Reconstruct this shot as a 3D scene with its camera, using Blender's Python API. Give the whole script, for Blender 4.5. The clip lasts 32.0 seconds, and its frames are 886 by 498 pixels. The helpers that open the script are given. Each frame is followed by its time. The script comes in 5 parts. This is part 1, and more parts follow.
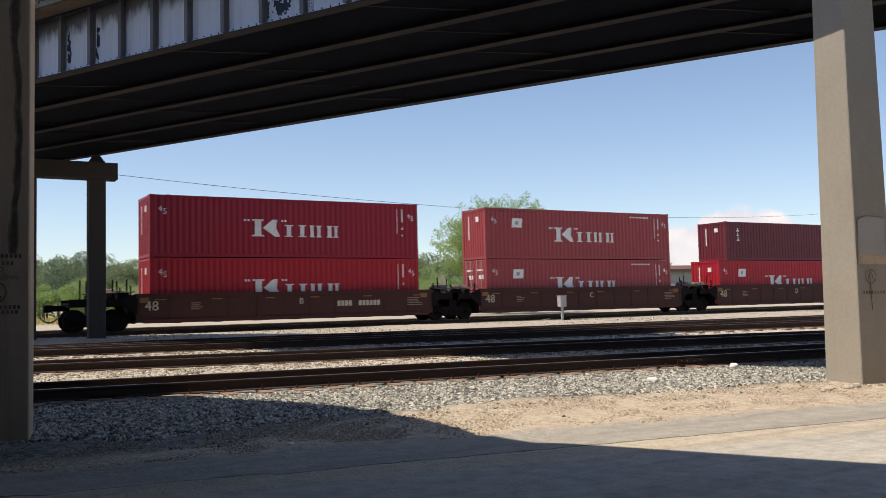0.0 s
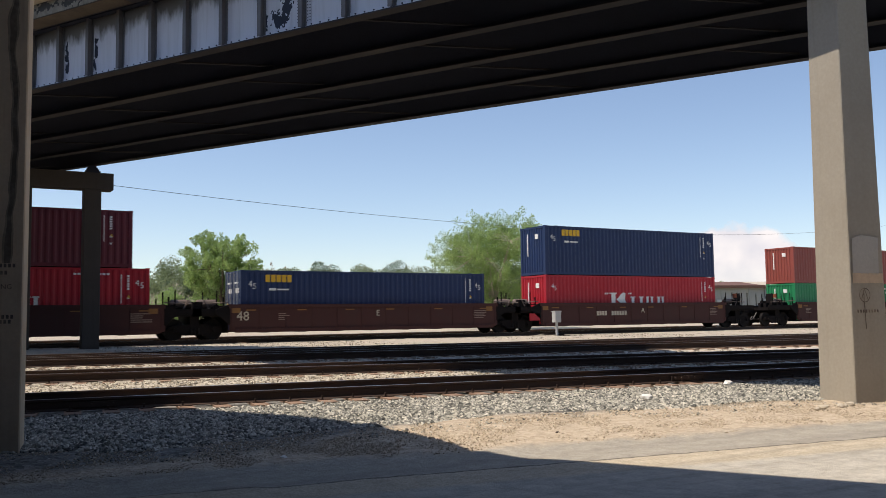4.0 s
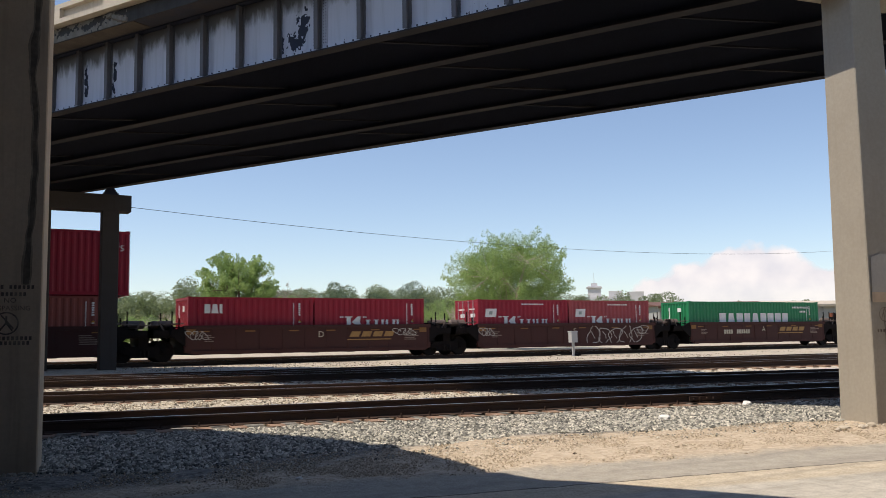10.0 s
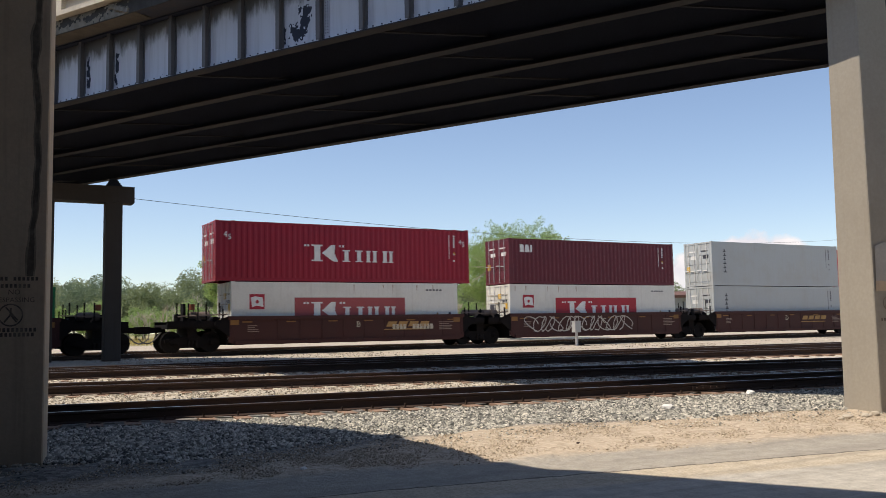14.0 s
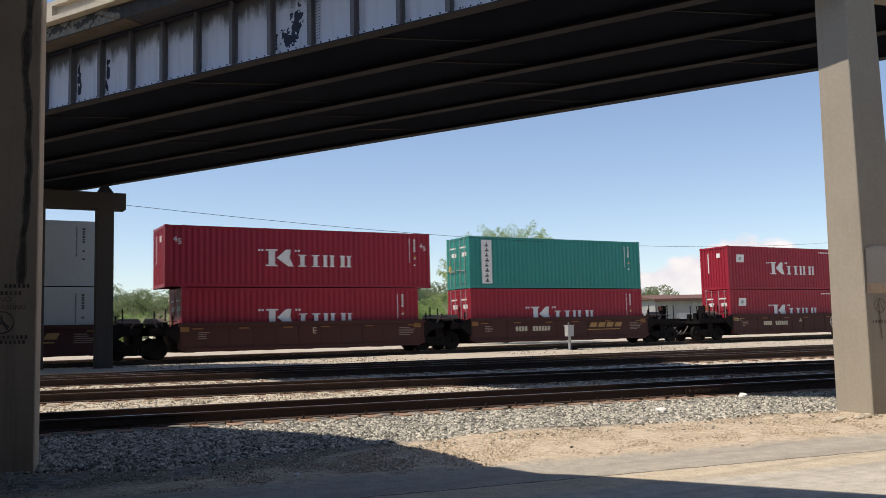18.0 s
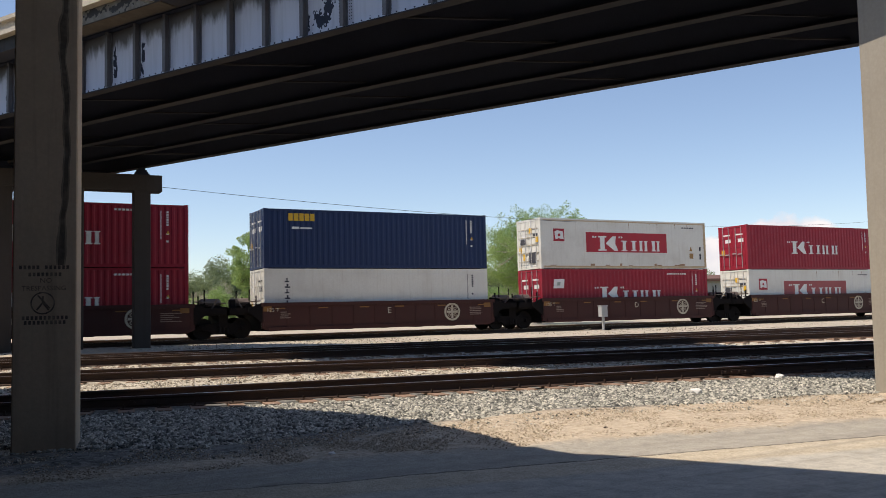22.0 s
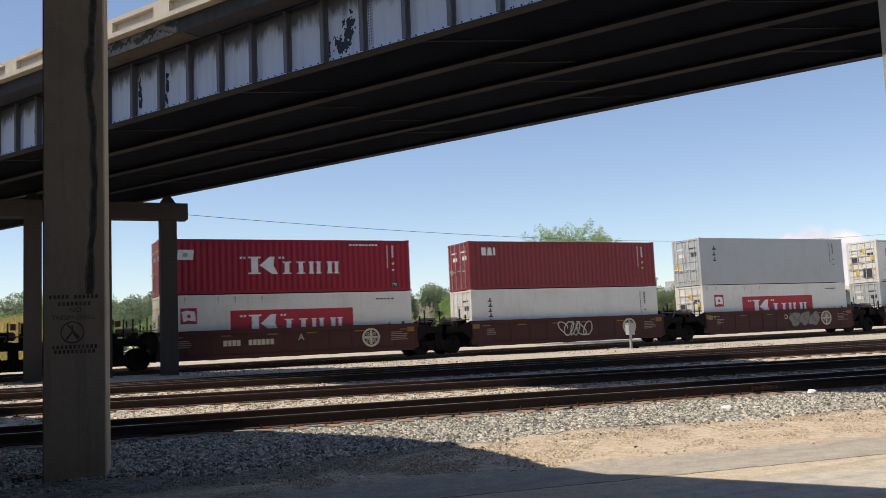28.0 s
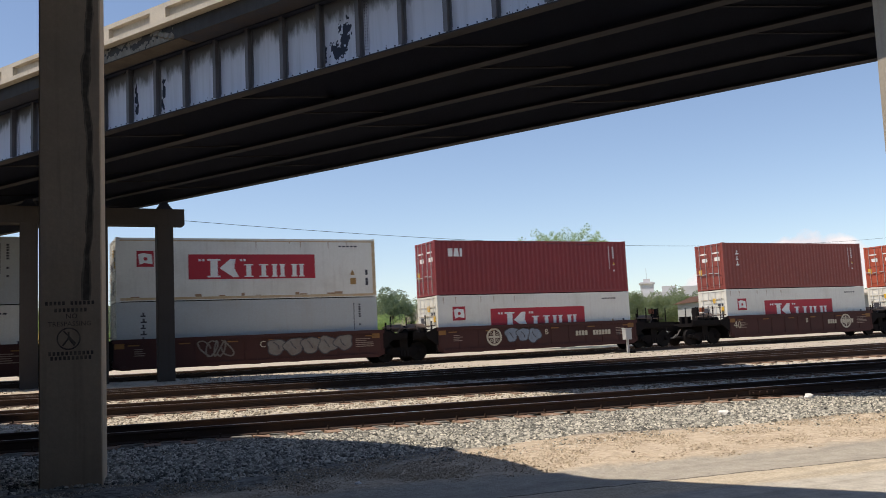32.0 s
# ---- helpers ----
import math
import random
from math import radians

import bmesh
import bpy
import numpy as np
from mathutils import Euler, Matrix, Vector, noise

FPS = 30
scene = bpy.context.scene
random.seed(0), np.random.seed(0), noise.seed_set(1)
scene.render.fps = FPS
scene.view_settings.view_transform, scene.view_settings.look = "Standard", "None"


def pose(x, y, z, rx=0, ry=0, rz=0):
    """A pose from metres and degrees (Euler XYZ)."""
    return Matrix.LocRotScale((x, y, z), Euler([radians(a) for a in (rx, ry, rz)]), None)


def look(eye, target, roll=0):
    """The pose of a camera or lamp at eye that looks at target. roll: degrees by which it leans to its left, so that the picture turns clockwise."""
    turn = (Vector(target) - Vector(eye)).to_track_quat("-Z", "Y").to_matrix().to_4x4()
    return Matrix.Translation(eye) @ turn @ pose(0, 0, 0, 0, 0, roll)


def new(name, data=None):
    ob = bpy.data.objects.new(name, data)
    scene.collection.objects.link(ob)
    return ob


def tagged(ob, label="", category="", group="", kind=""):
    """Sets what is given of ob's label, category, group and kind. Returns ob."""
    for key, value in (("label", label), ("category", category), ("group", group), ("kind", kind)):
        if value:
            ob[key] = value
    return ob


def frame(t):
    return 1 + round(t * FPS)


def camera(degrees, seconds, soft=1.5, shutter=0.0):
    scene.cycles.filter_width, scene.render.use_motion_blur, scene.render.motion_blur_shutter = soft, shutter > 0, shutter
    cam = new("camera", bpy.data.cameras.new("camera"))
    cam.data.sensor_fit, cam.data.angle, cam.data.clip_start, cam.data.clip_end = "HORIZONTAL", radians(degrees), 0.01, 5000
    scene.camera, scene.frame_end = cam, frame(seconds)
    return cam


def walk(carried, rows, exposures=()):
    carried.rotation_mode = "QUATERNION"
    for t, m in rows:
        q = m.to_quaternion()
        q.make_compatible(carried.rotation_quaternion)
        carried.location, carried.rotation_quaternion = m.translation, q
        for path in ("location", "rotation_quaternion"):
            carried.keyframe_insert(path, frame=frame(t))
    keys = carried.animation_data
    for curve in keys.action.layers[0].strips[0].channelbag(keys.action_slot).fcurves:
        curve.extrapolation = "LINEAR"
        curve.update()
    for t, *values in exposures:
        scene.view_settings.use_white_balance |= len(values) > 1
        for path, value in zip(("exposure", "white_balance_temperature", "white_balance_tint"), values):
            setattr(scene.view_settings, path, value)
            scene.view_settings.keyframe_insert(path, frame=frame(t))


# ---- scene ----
EYE = 1.35
cam = camera(53.0, 32.0, soft=0.2, shutter=0.15)
ROWS = [
    (0, 93.51, 1.38, -30.04),
    (0.5, 93.53, 1.45, -30.08),
    (1, 93.43, 1.31, -30.03),
    (1.5, 93.27, 1.17, -29.95),
    (2, 93.01, 1.06, -29.71),
    (2.5, 93.04, 1.10, -29.56),
    (3, 93.39, 1.27, -29.85),
    (3.5, 93.64, 1.17, -30.13),
    (4, 94.42, 0.78, -30.39),
    (4.5, 94.91, 0.87, -30.16),
    (6.5, 94.44, 1.06, -30.44),
    (7, 94.67, 1.16, -30.39),
    (7.5, 94.80, 1.22, -30.26),
    (8, 95.01, 1.18, -30.03),
    (8.5, 95.43, 1.11, -29.80),
    (9, 95.72, 1.01, -29.68),
    (9.5, 95.81, 0.97, -29.54),
    (10, 95.74, 0.90, -29.37),
    (10.5, 95.63, 0.88, -29.24),
    (11, 95.60, 0.80, -29.16),
    (11.5, 95.50, 0.89, -29.15),
    (12, 95.22, 1.14, -29.40),
    (12.5, 95.11, 1.11, -29.54),
    (13, 95.12, 0.99, -29.27),
    (13.5, 95.14, 1.09, -29.15),
    (15.5, 94.86, 1.05, -29.41),
    (16, 94.77, 1.09, -29.70),
    (16.5, 94.94, 1.18, -29.62),
    (17, 95.08, 1.37, -29.47),
    (17.5, 95.20, 1.46, -29.47),
    (18, 95.42, 1.43, -29.60),
    (18.5, 95.49, 1.35, -29.51),
    (19, 95.45, 1.39, -29.45),
    (19.5, 95.33, 1.38, -29.11),
    (20, 95.06, 1.34, -29.06),
    (20.5, 94.31, 1.19, -28.74),
    (21, 93.40, 0.76, -28.49),
    (21.5, 93.45, 1.03, -28.36),
    (22, 94.22, 1.42, -27.47),
    (22.5, 94.65, 1.60, -26.07),
    (23, 94.42, 1.94, -25.22),
    (23.5, 94.62, 2.26, -24.48),
    (24, 95.85, 2.37, -24.46),
    (24.5, 96.05, 2.08, -24.70),
    (25, 95.93, 1.75, -24.78),
    (25.5, 96.09, 1.81, -24.95),
    (27.5, 95.75, 2.23, -25.83),
    (28, 95.65, 2.55, -25.80),
    (28.5, 95.75, 2.51, -25.84),
    (29, 95.79, 2.60, -25.85),
    (29.5, 95.76, 2.69, -25.75),
    (30, 95.84, 2.81, -25.78),
    (30.5, 95.72, 2.70, -25.70),
    (31, 95.81, 2.73, -25.68),
    (31.5, 95.98, 2.59, -25.94),
    (32, 95.98, 2.72, -25.99),
]
walk(cam, [(t, pose(0, 0, EYE, rx, ry, rz)) for t, rx, ry, rz in ROWS], exposures=((0.0, 0.0, 6780, 14), (32.0, 0.0, 6780, 14)))

# ---- world, sun, exposure ----
SUN = Vector((-0.53, 0.095, 1.0)).normalized()
world = bpy.data.worlds.new("sky")
scene.world = world
world.use_nodes = True
wn = world.node_tree
sky = wn.nodes.new("ShaderNodeTexSky")
sky.sky_type = "NISHITA"
sky.sun_disc = False
sky.sun_elevation = math.asin(SUN.z)
sky.sun_rotation = math.atan2(SUN.x, SUN.y)
sky.altitude = 1600
sky.air_density, sky.dust_density, sky.ozone_density = 1.05, 1.4, 1.2
bg = wn.nodes["Background"]
bg.inputs["Strength"].default_value = 0.155
wn.links.new(sky.outputs[0], bg.inputs["Color"])
sun = new("sun", bpy.data.lights.new("sun", "SUN"))
sun.data.energy, sun.data.angle, sun.data.color = 5.0, radians(0.55), (1.0, 0.93, 0.81)
sun.matrix_world = look((0, 0, 60), Vector((0, 0, 60)) - SUN)
scene.view_settings.exposure = 0.0


# ---- materials ----
def nodes_of(name):
    m = bpy.data.materials.new(name)
    m.use_nodes = True
    nt = m.node_tree
    return m, nt, nt.nodes["Principled BSDF"]


def ramp(nt, fac, lo, hi, c0, c1):
    r = nt.nodes.new("ShaderNodeValToRGB")
    r.color_ramp.elements[0].position, r.color_ramp.elements[1].position = lo, hi
    r.color_ramp.elements[0].color, r.color_ramp.elements[1].color = (*c0, 1), (*c1, 1)
    nt.links.new(fac, r.inputs[0])
    return r.outputs[0]


def noise_of(nt, vec, scale, detail=4.0, rough=0.6):
    n = nt.nodes.new("ShaderNodeTexNoise")
    n.inputs["Scale"].default_value, n.inputs["Detail"].default_value, n.inputs["Roughness"].default_value = scale, detail, rough
    nt.links.new(vec, n.inputs["Vector"])
    return n.outputs["Fac"]


def mix(nt, fac, a, b, blend="MIX"):
    x = nt.nodes.new("ShaderNodeMix")
    x.data_type, x.blend_type = "RGBA", blend
    for sock, v in ((x.inputs[0], fac), (x.inputs[6], a), (x.inputs[7], b)):
        if isinstance(v, (int, float)):
            sock.default_value = v
        elif isinstance(v, tuple):
            sock.default_value = (*v, 1)
        else:
            nt.links.new(v, sock)
    return x.outputs[2]


def mapped(nt, scale=(1, 1, 1), coord="Object"):
    t = nt.nodes.new("ShaderNodeTexCoord")
    m = nt.nodes.new("ShaderNodeMapping")
    m.inputs["Scale"].default_value = scale
    nt.links.new(t.outputs[coord], m.inputs["Vector"])
    return m.outputs[0]


def bump(nt, bsdf, height, strength=0.3, dist=0.02):
    b = nt.nodes.new("ShaderNodeBump")
    b.inputs["Strength"].default_value, b.inputs["Distance"].default_value = strength, dist
    nt.links.new(height, b.inputs["Height"])
    nt.links.new(b.outputs[0], bsdf.inputs["Normal"])


def surface(name, color, rough=0.6, metal=0.0, dirt=(0.1, 0.08, 0.06), amount=0.35, scale=1.2, streak=0.0, grain=20.0, bumps=0.15, gloss=0.35):
    """Paint, concrete or steel: a base colour with broad stains, fine grain and streaks that run down."""
    m, nt, b = nodes_of(name)
    vec = mapped(nt)
    broad = noise_of(nt, vec, scale, 6.0, 0.65)
    fine = noise_of(nt, vec, grain, 3.0, 0.6)
    col = mix(nt, ramp(nt, broad, 0.45, 0.75, (0, 0, 0), (amount, amount, amount)), color, dirt)
    dark = tuple(c * 0.72 for c in color)
    col = mix(nt, ramp(nt, fine, 0.35, 0.7, (0.35, 0.35, 0.35), (0, 0, 0)), col, dark)
    if streak:
        run = noise_of(nt, mapped(nt, (9, 9, 0.5)), 1.0, 4.0, 0.6)
        col = mix(nt, ramp(nt, run, 0.52, 0.75, (0, 0, 0), (streak, streak, streak)), col, dirt)
    nt.links.new(col, b.inputs["Base Color"])
    b.inputs["Roughness"].default_value, b.inputs["Metallic"].default_value = rough, metal
    b.inputs["Specular IOR Level"].default_value = gloss
    bump(nt, b, fine, bumps, 0.01)
    return m


M = {}
M["concrete"] = surface("concrete", (0.37, 0.335, 0.275), 0.85, amount=0.35, dirt=(0.25, 0.21, 0.16), streak=0.22, scale=0.8, bumps=0.12)
M["concrete_old"] = surface("concrete_old", (0.58, 0.45, 0.32), 0.9, amount=0.45, dirt=(0.16, 0.12, 0.085), streak=0.3, scale=0.5, bumps=0.3)
M["parapet"] = surface("parapet", (0.52, 0.46, 0.37), 0.85, amount=0.4, dirt=(0.2, 0.16, 0.12), streak=0.2)
# far pier's concrete: the shade under the overpass is in its colour
M["shade_concrete"] = surface("shade_concrete", (0.074, 0.063, 0.056), 0.9, amount=0.5, dirt=(0.055, 0.044, 0.036), streak=0.4)
# on the inner girders the under-deck shade is in this colour
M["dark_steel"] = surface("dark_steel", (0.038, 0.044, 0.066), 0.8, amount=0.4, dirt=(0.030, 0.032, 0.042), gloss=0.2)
# stiffeners: grey holds both dirt and the shade of their facing
M["stiffener_shade_dirt"] = surface("stiffener_shade_dirt", (0.135, 0.13, 0.14), 0.65, amount=0.7, dirt=(0.07, 0.06, 0.055), streak=0.5, scale=2.0)
# flanges: shade in the base, broad paler patches for sunlit ground below
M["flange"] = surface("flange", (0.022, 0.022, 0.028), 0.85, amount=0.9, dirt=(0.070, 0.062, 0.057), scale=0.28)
M["rail"] = surface("rail", (0.055, 0.035, 0.026), 0.75, 0.0, dirt=(0.09, 0.045, 0.025), amount=0.5, scale=3)
M["railhead"] = surface("railhead", (0.45, 0.44, 0.43), 0.28, 1.0, dirt=(0.2, 0.17, 0.15), amount=0.3, scale=4)
M["tie"] = surface("tie", (0.31, 0.205, 0.145), 0.9, amount=0.6, dirt=(0.1, 0.07, 0.055), scale=4, streak=0.3, bumps=0.5)
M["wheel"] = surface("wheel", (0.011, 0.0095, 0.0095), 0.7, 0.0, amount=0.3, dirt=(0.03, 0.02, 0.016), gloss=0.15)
M["car_brown"] = surface("car_brown", (0.060, 0.0225, 0.020), 0.65, gloss=0.2, amount=0.5, dirt=(0.05, 0.03, 0.025), streak=0.3, scale=0.6)
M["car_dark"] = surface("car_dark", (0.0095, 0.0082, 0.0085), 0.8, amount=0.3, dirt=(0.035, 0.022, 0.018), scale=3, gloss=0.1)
M["yellow"] = surface("yellow", (0.24, 0.115, 0.03), 0.6, amount=0.6, scale=5)
M["cream"] = surface("cream", (0.50, 0.45, 0.35), 0.6, amount=0.3)
M["mark_white"] = surface("mark_white", (0.80, 0.79, 0.75), 0.6, amount=0.25, scale=3)
M["mark_red"] = surface("mark_red", (0.42, 0.025, 0.04), 0.55, amount=0.2)
M["mark_dark"] = surface("mark_dark", (0.05, 0.05, 0.06), 0.6, amount=0.2)
M["mark_yellow"] = surface("mark_yellow", (0.70, 0.42, 0.03), 0.5, amount=0.15)
M["grey_box"] = surface("grey_box", (0.42, 0.425, 0.42), 0.5, amount=0.25)
M["bark"] = surface("bark", (0.16, 0.12, 0.09), 0.95, amount=0.4, scale=6, bumps=0.6)
PAINT = {
    "bright_red": (0.40, 0.010, 0.022), "dull_red": (0.34, 0.055, 0.060), "maroon": (0.13, 0.016, 0.026),
    "crimson": (0.31, 0.010, 0.027), "blue": (0.010, 0.027, 0.090), "brown": (0.26, 0.060, 0.045),
    "green": (0.010, 0.20, 0.075), "teal": (0.020, 0.25, 0.21), "white": (0.73, 0.715, 0.645),
    "rust_red": (0.24, 0.032, 0.034), "grey": (0.43, 0.455, 0.45), "orange_red": (0.42, 0.085, 0.045), "faded_red": (0.36, 0.075, 0.075),
}
for key, rgb in PAINT.items():
    light = sum(rgb) > 1.2
    M[key] = surface("paint_" + key, rgb, 0.45, amount=0.34 if light else 0.3, dirt=(0.36, 0.29, 0.21) if light else tuple(c * 0.45 + 0.01 for c in rgb), streak=0.26 if light else 0.18, scale=0.7, bumps=0.05)


def leaf_material(name, c0, c1):
    m, nt, b = nodes_of(name)
    g = nt.nodes.new("ShaderNodeNewGeometry")
    nt.links.new(ramp(nt, g.outputs["Random Per Island"], 0.0, 1.0, c0, c1), b.inputs["Base Color"])
    b.inputs["Roughness"].default_value = 0.6
    b.inputs["Transmission Weight"].default_value = 0.0
    tr = nt.nodes.new("ShaderNodeBsdfTranslucent")
    tr.inputs["Color"].default_value = (*[min(1, c * 1.6) for c in c1], 1)
    add = nt.nodes.new("ShaderNodeMixShader")
    add.inputs[0].default_value = 0.48
    nt.links.new(b.outputs[0], add.inputs[1])
    nt.links.new(tr.outputs[0], add.inputs[2])
    nt.links.new(add.outputs[0], nt.nodes["Material Output"].inputs[0])
    return m


M["leaf"] = leaf_material("leaf", (0.085, 0.15, 0.045), (0.27, 0.36, 0.13))
M["leaf_dark"] = leaf_material("leaf_dark", (0.088, 0.12, 0.064), (0.20, 0.24, 0.125))
M["leaf_deep"] = leaf_material("leaf_deep", (0.055, 0.088, 0.055), (0.13, 0.175, 0.105))
M["bark_pale"] = surface("bark_pale", (0.46, 0.40, 0.33), 0.9, amount=0.3, scale=6, bumps=0.6)
M["leaf_dry"] = leaf_material("leaf_dry", (0.16, 0.13, 0.10), (0.26, 0.22, 0.17))
M["grass"] = leaf_material("grass", (0.30, 0.24, 0.08), (0.45, 0.36, 0.13))
for key, stops in (("stone", ((0.0, (0.05, 0.052, 0.05)), (0.4, (0.27, 0.266, 0.23)), (0.75, (0.56, 0.54, 0.46)), (1.0, (0.80, 0.75, 0.64)))),
                   ("stone_pale", ((0.0, (0.14, 0.12, 0.09)), (0.5, (0.42, 0.37, 0.285)), (1.0, (0.76, 0.69, 0.56)))),
                   ("sand_grain", ((0.0, (0.36, 0.29, 0.21)), (0.3, (0.48, 0.40, 0.29)), (1.0, (0.70, 0.60, 0.46))))):
    M[key], nt, b = nodes_of("ballast_" + key)
    g = nt.nodes.new("ShaderNodeNewGeometry")
    tone = nt.nodes.new("ShaderNodeValToRGB")
    for k, (at, rgb) in enumerate(stops):
        e = tone.color_ramp.elements[k] if k < 2 else tone.color_ramp.elements.new(at)
        e.position, e.color = at, (*rgb, 1)
    nt.links.new(g.outputs["Random Per Island"], tone.inputs[0])
    speck = noise_of(nt, mapped(nt), 60.0, 3.0, 0.6)
    nt.links.new(mix(nt, ramp(nt, speck, 0.35, 0.7, (0.3, 0.3, 0.3), (0, 0, 0)), tone.outputs[0], (0.12, 0.112, 0.10)), b.inputs["Base Color"])
    b.inputs["Roughness"].default_value = 0.9
# Cloud: a soft white bank on a far backdrop, its top an uneven curve.
M["cloud"], nt, b = nodes_of("cloud")
uv = nt.nodes.new("ShaderNodeTexCoord").outputs["UV"]
cs = nt.nodes.new("ShaderNodeSeparateXYZ")
nt.links.new(uv, cs.inputs[0])
top = nt.nodes.new("ShaderNodeValToRGB")
top.color_ramp.interpolation = "B_SPLINE"
for k, (at, h) in enumerate(((0.0, 0.05), (0.08, 0.34), (0.20, 0.50), (0.29, 0.68), (0.36, 0.71), (0.44, 0.83), (0.50, 0.92), (0.56, 0.90), (0.64, 0.74), (0.76, 0.66), (0.92, 0.58), (1.0, 0.05))):
    e = top.color_ramp.elements[k] if k < 2 else top.color_ramp.elements.new(at)
    e.position, e.color = at, (h, h, h, 1)
nt.links.new(cs.outputs[0], top.inputs[0])
cm = nt.nodes.new("ShaderNodeMapping")
cm.inputs["Scale"].default_value = (15, 5, 1)
nt.links.new(uv, cm.inputs["Vector"])
puff = noise_of(nt, cm.outputs[0], 0.9, 6.0, 0.45)
lift = nt.nodes.new("ShaderNodeMath")
lift.operation = "MULTIPLY_ADD"
lift.inputs[1].default_value = 0.30
nt.links.new(puff, lift.inputs[0])
nt.links.new(top.outputs[0], lift.inputs[2])
less = nt.nodes.new("ShaderNodeMath")
less.operation = "SUBTRACT"
nt.links.new(lift.outputs[0], less.inputs[0])
nt.links.new(cs.outputs[1], less.inputs[1])
mask = nt.nodes.new("ShaderNodeMapRange")
for k, val in enumerate((0.21, 0.27, 0.0, 0.9)):
    mask.inputs[1 + k].default_value = val
nt.links.new(less.outputs[0], mask.inputs[0])
thin = nt.nodes.new("ShaderNodeMapRange")
for k, val in enumerate((0.0, 0.5, 0.55, 1.0)):
    thin.inputs[1 + k].default_value = val
nt.links.new(cs.outputs[1], thin.inputs[0])
both = nt.nodes.new("ShaderNodeMath")
both.operation = "MULTIPLY"
nt.links.new(mask.outputs[0], both.inputs[0])
nt.links.new(thin.outputs[0], both.inputs[1])
glow = nt.nodes.new("ShaderNodeEmission")
nt.links.new(ramp(nt, puff, 0.3, 0.7, (0.80, 0.79, 0.85), (1.0, 0.96, 0.96)), glow.inputs["Color"])
tp = nt.nodes.new("ShaderNodeBsdfTransparent")
m1 = nt.nodes.new("ShaderNodeMixShader")
nt.links.new(both.outputs[0], m1.inputs[0])
nt.links.new(tp.outputs[0], m1.inputs[1])
nt.links.new(glow.outputs[0], m1.inputs[2])
nt.links.new(m1.outputs[0], nt.nodes["Material Output"].inputs[0])
M["far_wall"] = surface("far_wall", (0.60, 0.59, 0.60), 0.8, amount=0.2, scale=0.05, grain=0.3)
M["window"] = surface("window", (0.12, 0.13, 0.15), 0.2, amount=0.1)

# Ground: pale dirt road, sandy shoulder, grey crushed stone round the tracks, tan gravel and grass beyond.
M["ground"], nt, b = nodes_of("ground")
geo_n = nt.nodes.new("ShaderNodeNewGeometry")
pos = geo_n.outputs["Position"]
dot = nt.nodes.new("ShaderNodeVectorMath")
dot.operation = "DOT_PRODUCT"
dot.inputs[1].default_value = (0.158, 0.987, 0)
nt.links.new(pos, dot.inputs[0])
wob = noise_of(nt, pos, 0.7, 5.0, 0.65)
off = nt.nodes.new("ShaderNodeMath")
off.operation = "MULTIPLY_ADD"
off.inputs[1].default_value = 1.6
nt.links.new(wob, off.inputs[0])
nt.links.new(dot.outputs["Value"], off.inputs[2])
v = off.outputs[0]
sep = nt.nodes.new("ShaderNodeSeparateXYZ")
nt.links.new(pos, sep.inputs[0])
far_off = nt.nodes.new("ShaderNodeMath")
far_off.operation = "MULTIPLY_ADD"
far_off.inputs[1].default_value = 1.6
nt.links.new(wob, far_off.inputs[0])
nt.links.new(sep.outputs[1], far_off.inputs[2])


def band(lo, hi, src=None):
    r = nt.nodes.new("ShaderNodeMapRange")
    r.inputs[1].default_value, r.inputs[2].default_value = lo, hi
    nt.links.new(src or v, r.inputs[0])
    return r.outputs[0]


fine = noise_of(nt, pos, 34.0, 4.0, 0.7)
mid = noise_of(nt, pos, 5.0, 5.0, 0.65)
broad = noise_of(nt, pos, 0.5, 4.0, 0.6)
packed = ramp(nt, mix(nt, 0.5, mid, fine), 0.37, 0.64, (0.28, 0.257, 0.217), (0.46, 0.42, 0.35))
loose = ramp(nt, mix(nt, 0.6, mid, fine), 0.38, 0.64, (0.37, 0.31, 0.225), (0.66, 0.575, 0.44))
dust = ramp(nt, mix(nt, 0.4, mid, fine), 0.37, 0.64, (0.36, 0.333, 0.285), (0.60, 0.56, 0.48))
ruts = nt.nodes.new("ShaderNodeMapping")
ruts.inputs["Rotation"].default_value = (0, 0, radians(9.1))
ruts.inputs["Scale"].default_value = (0.06, 2.2, 1.0)
nt.links.new(pos, ruts.inputs["Vector"])
rut = noise_of(nt, ruts.outputs[0], 1.0, 4.0, 0.6)
lane = nt.nodes.new("ShaderNodeMath")
lane.operation = "MULTIPLY_ADD"
lane.inputs[1].default_value = 0.16
nt.links.new(mid, lane.inputs[0])
nt.links.new(dot.outputs["Value"], lane.inputs[2])
# wheel lanes: pale dust, a loose sandy strip, then packed grey earth up to the sand
road = mix(nt, band(6.76, 6.90, lane.outputs[0]), dust, loose)
road = mix(nt, band(7.42, 7.45, lane.outputs[0]), road, packed)
seam = nt.nodes.new("ShaderNodeMath")
seam.operation = "SUBTRACT"
nt.links.new(band(7.40, 7.42, lane.outputs[0]), seam.inputs[0])
nt.links.new(band(7.43, 7.46, lane.outputs[0]), seam.inputs[1])
road = mix(nt, seam.outputs[0], road, (0.10, 0.085, 0.065))
road = mix(nt, ramp(nt, rut, 0.52, 0.68, (0, 0, 0), (0.5, 0.5, 0.5)), road, (0.24, 0.215, 0.18))
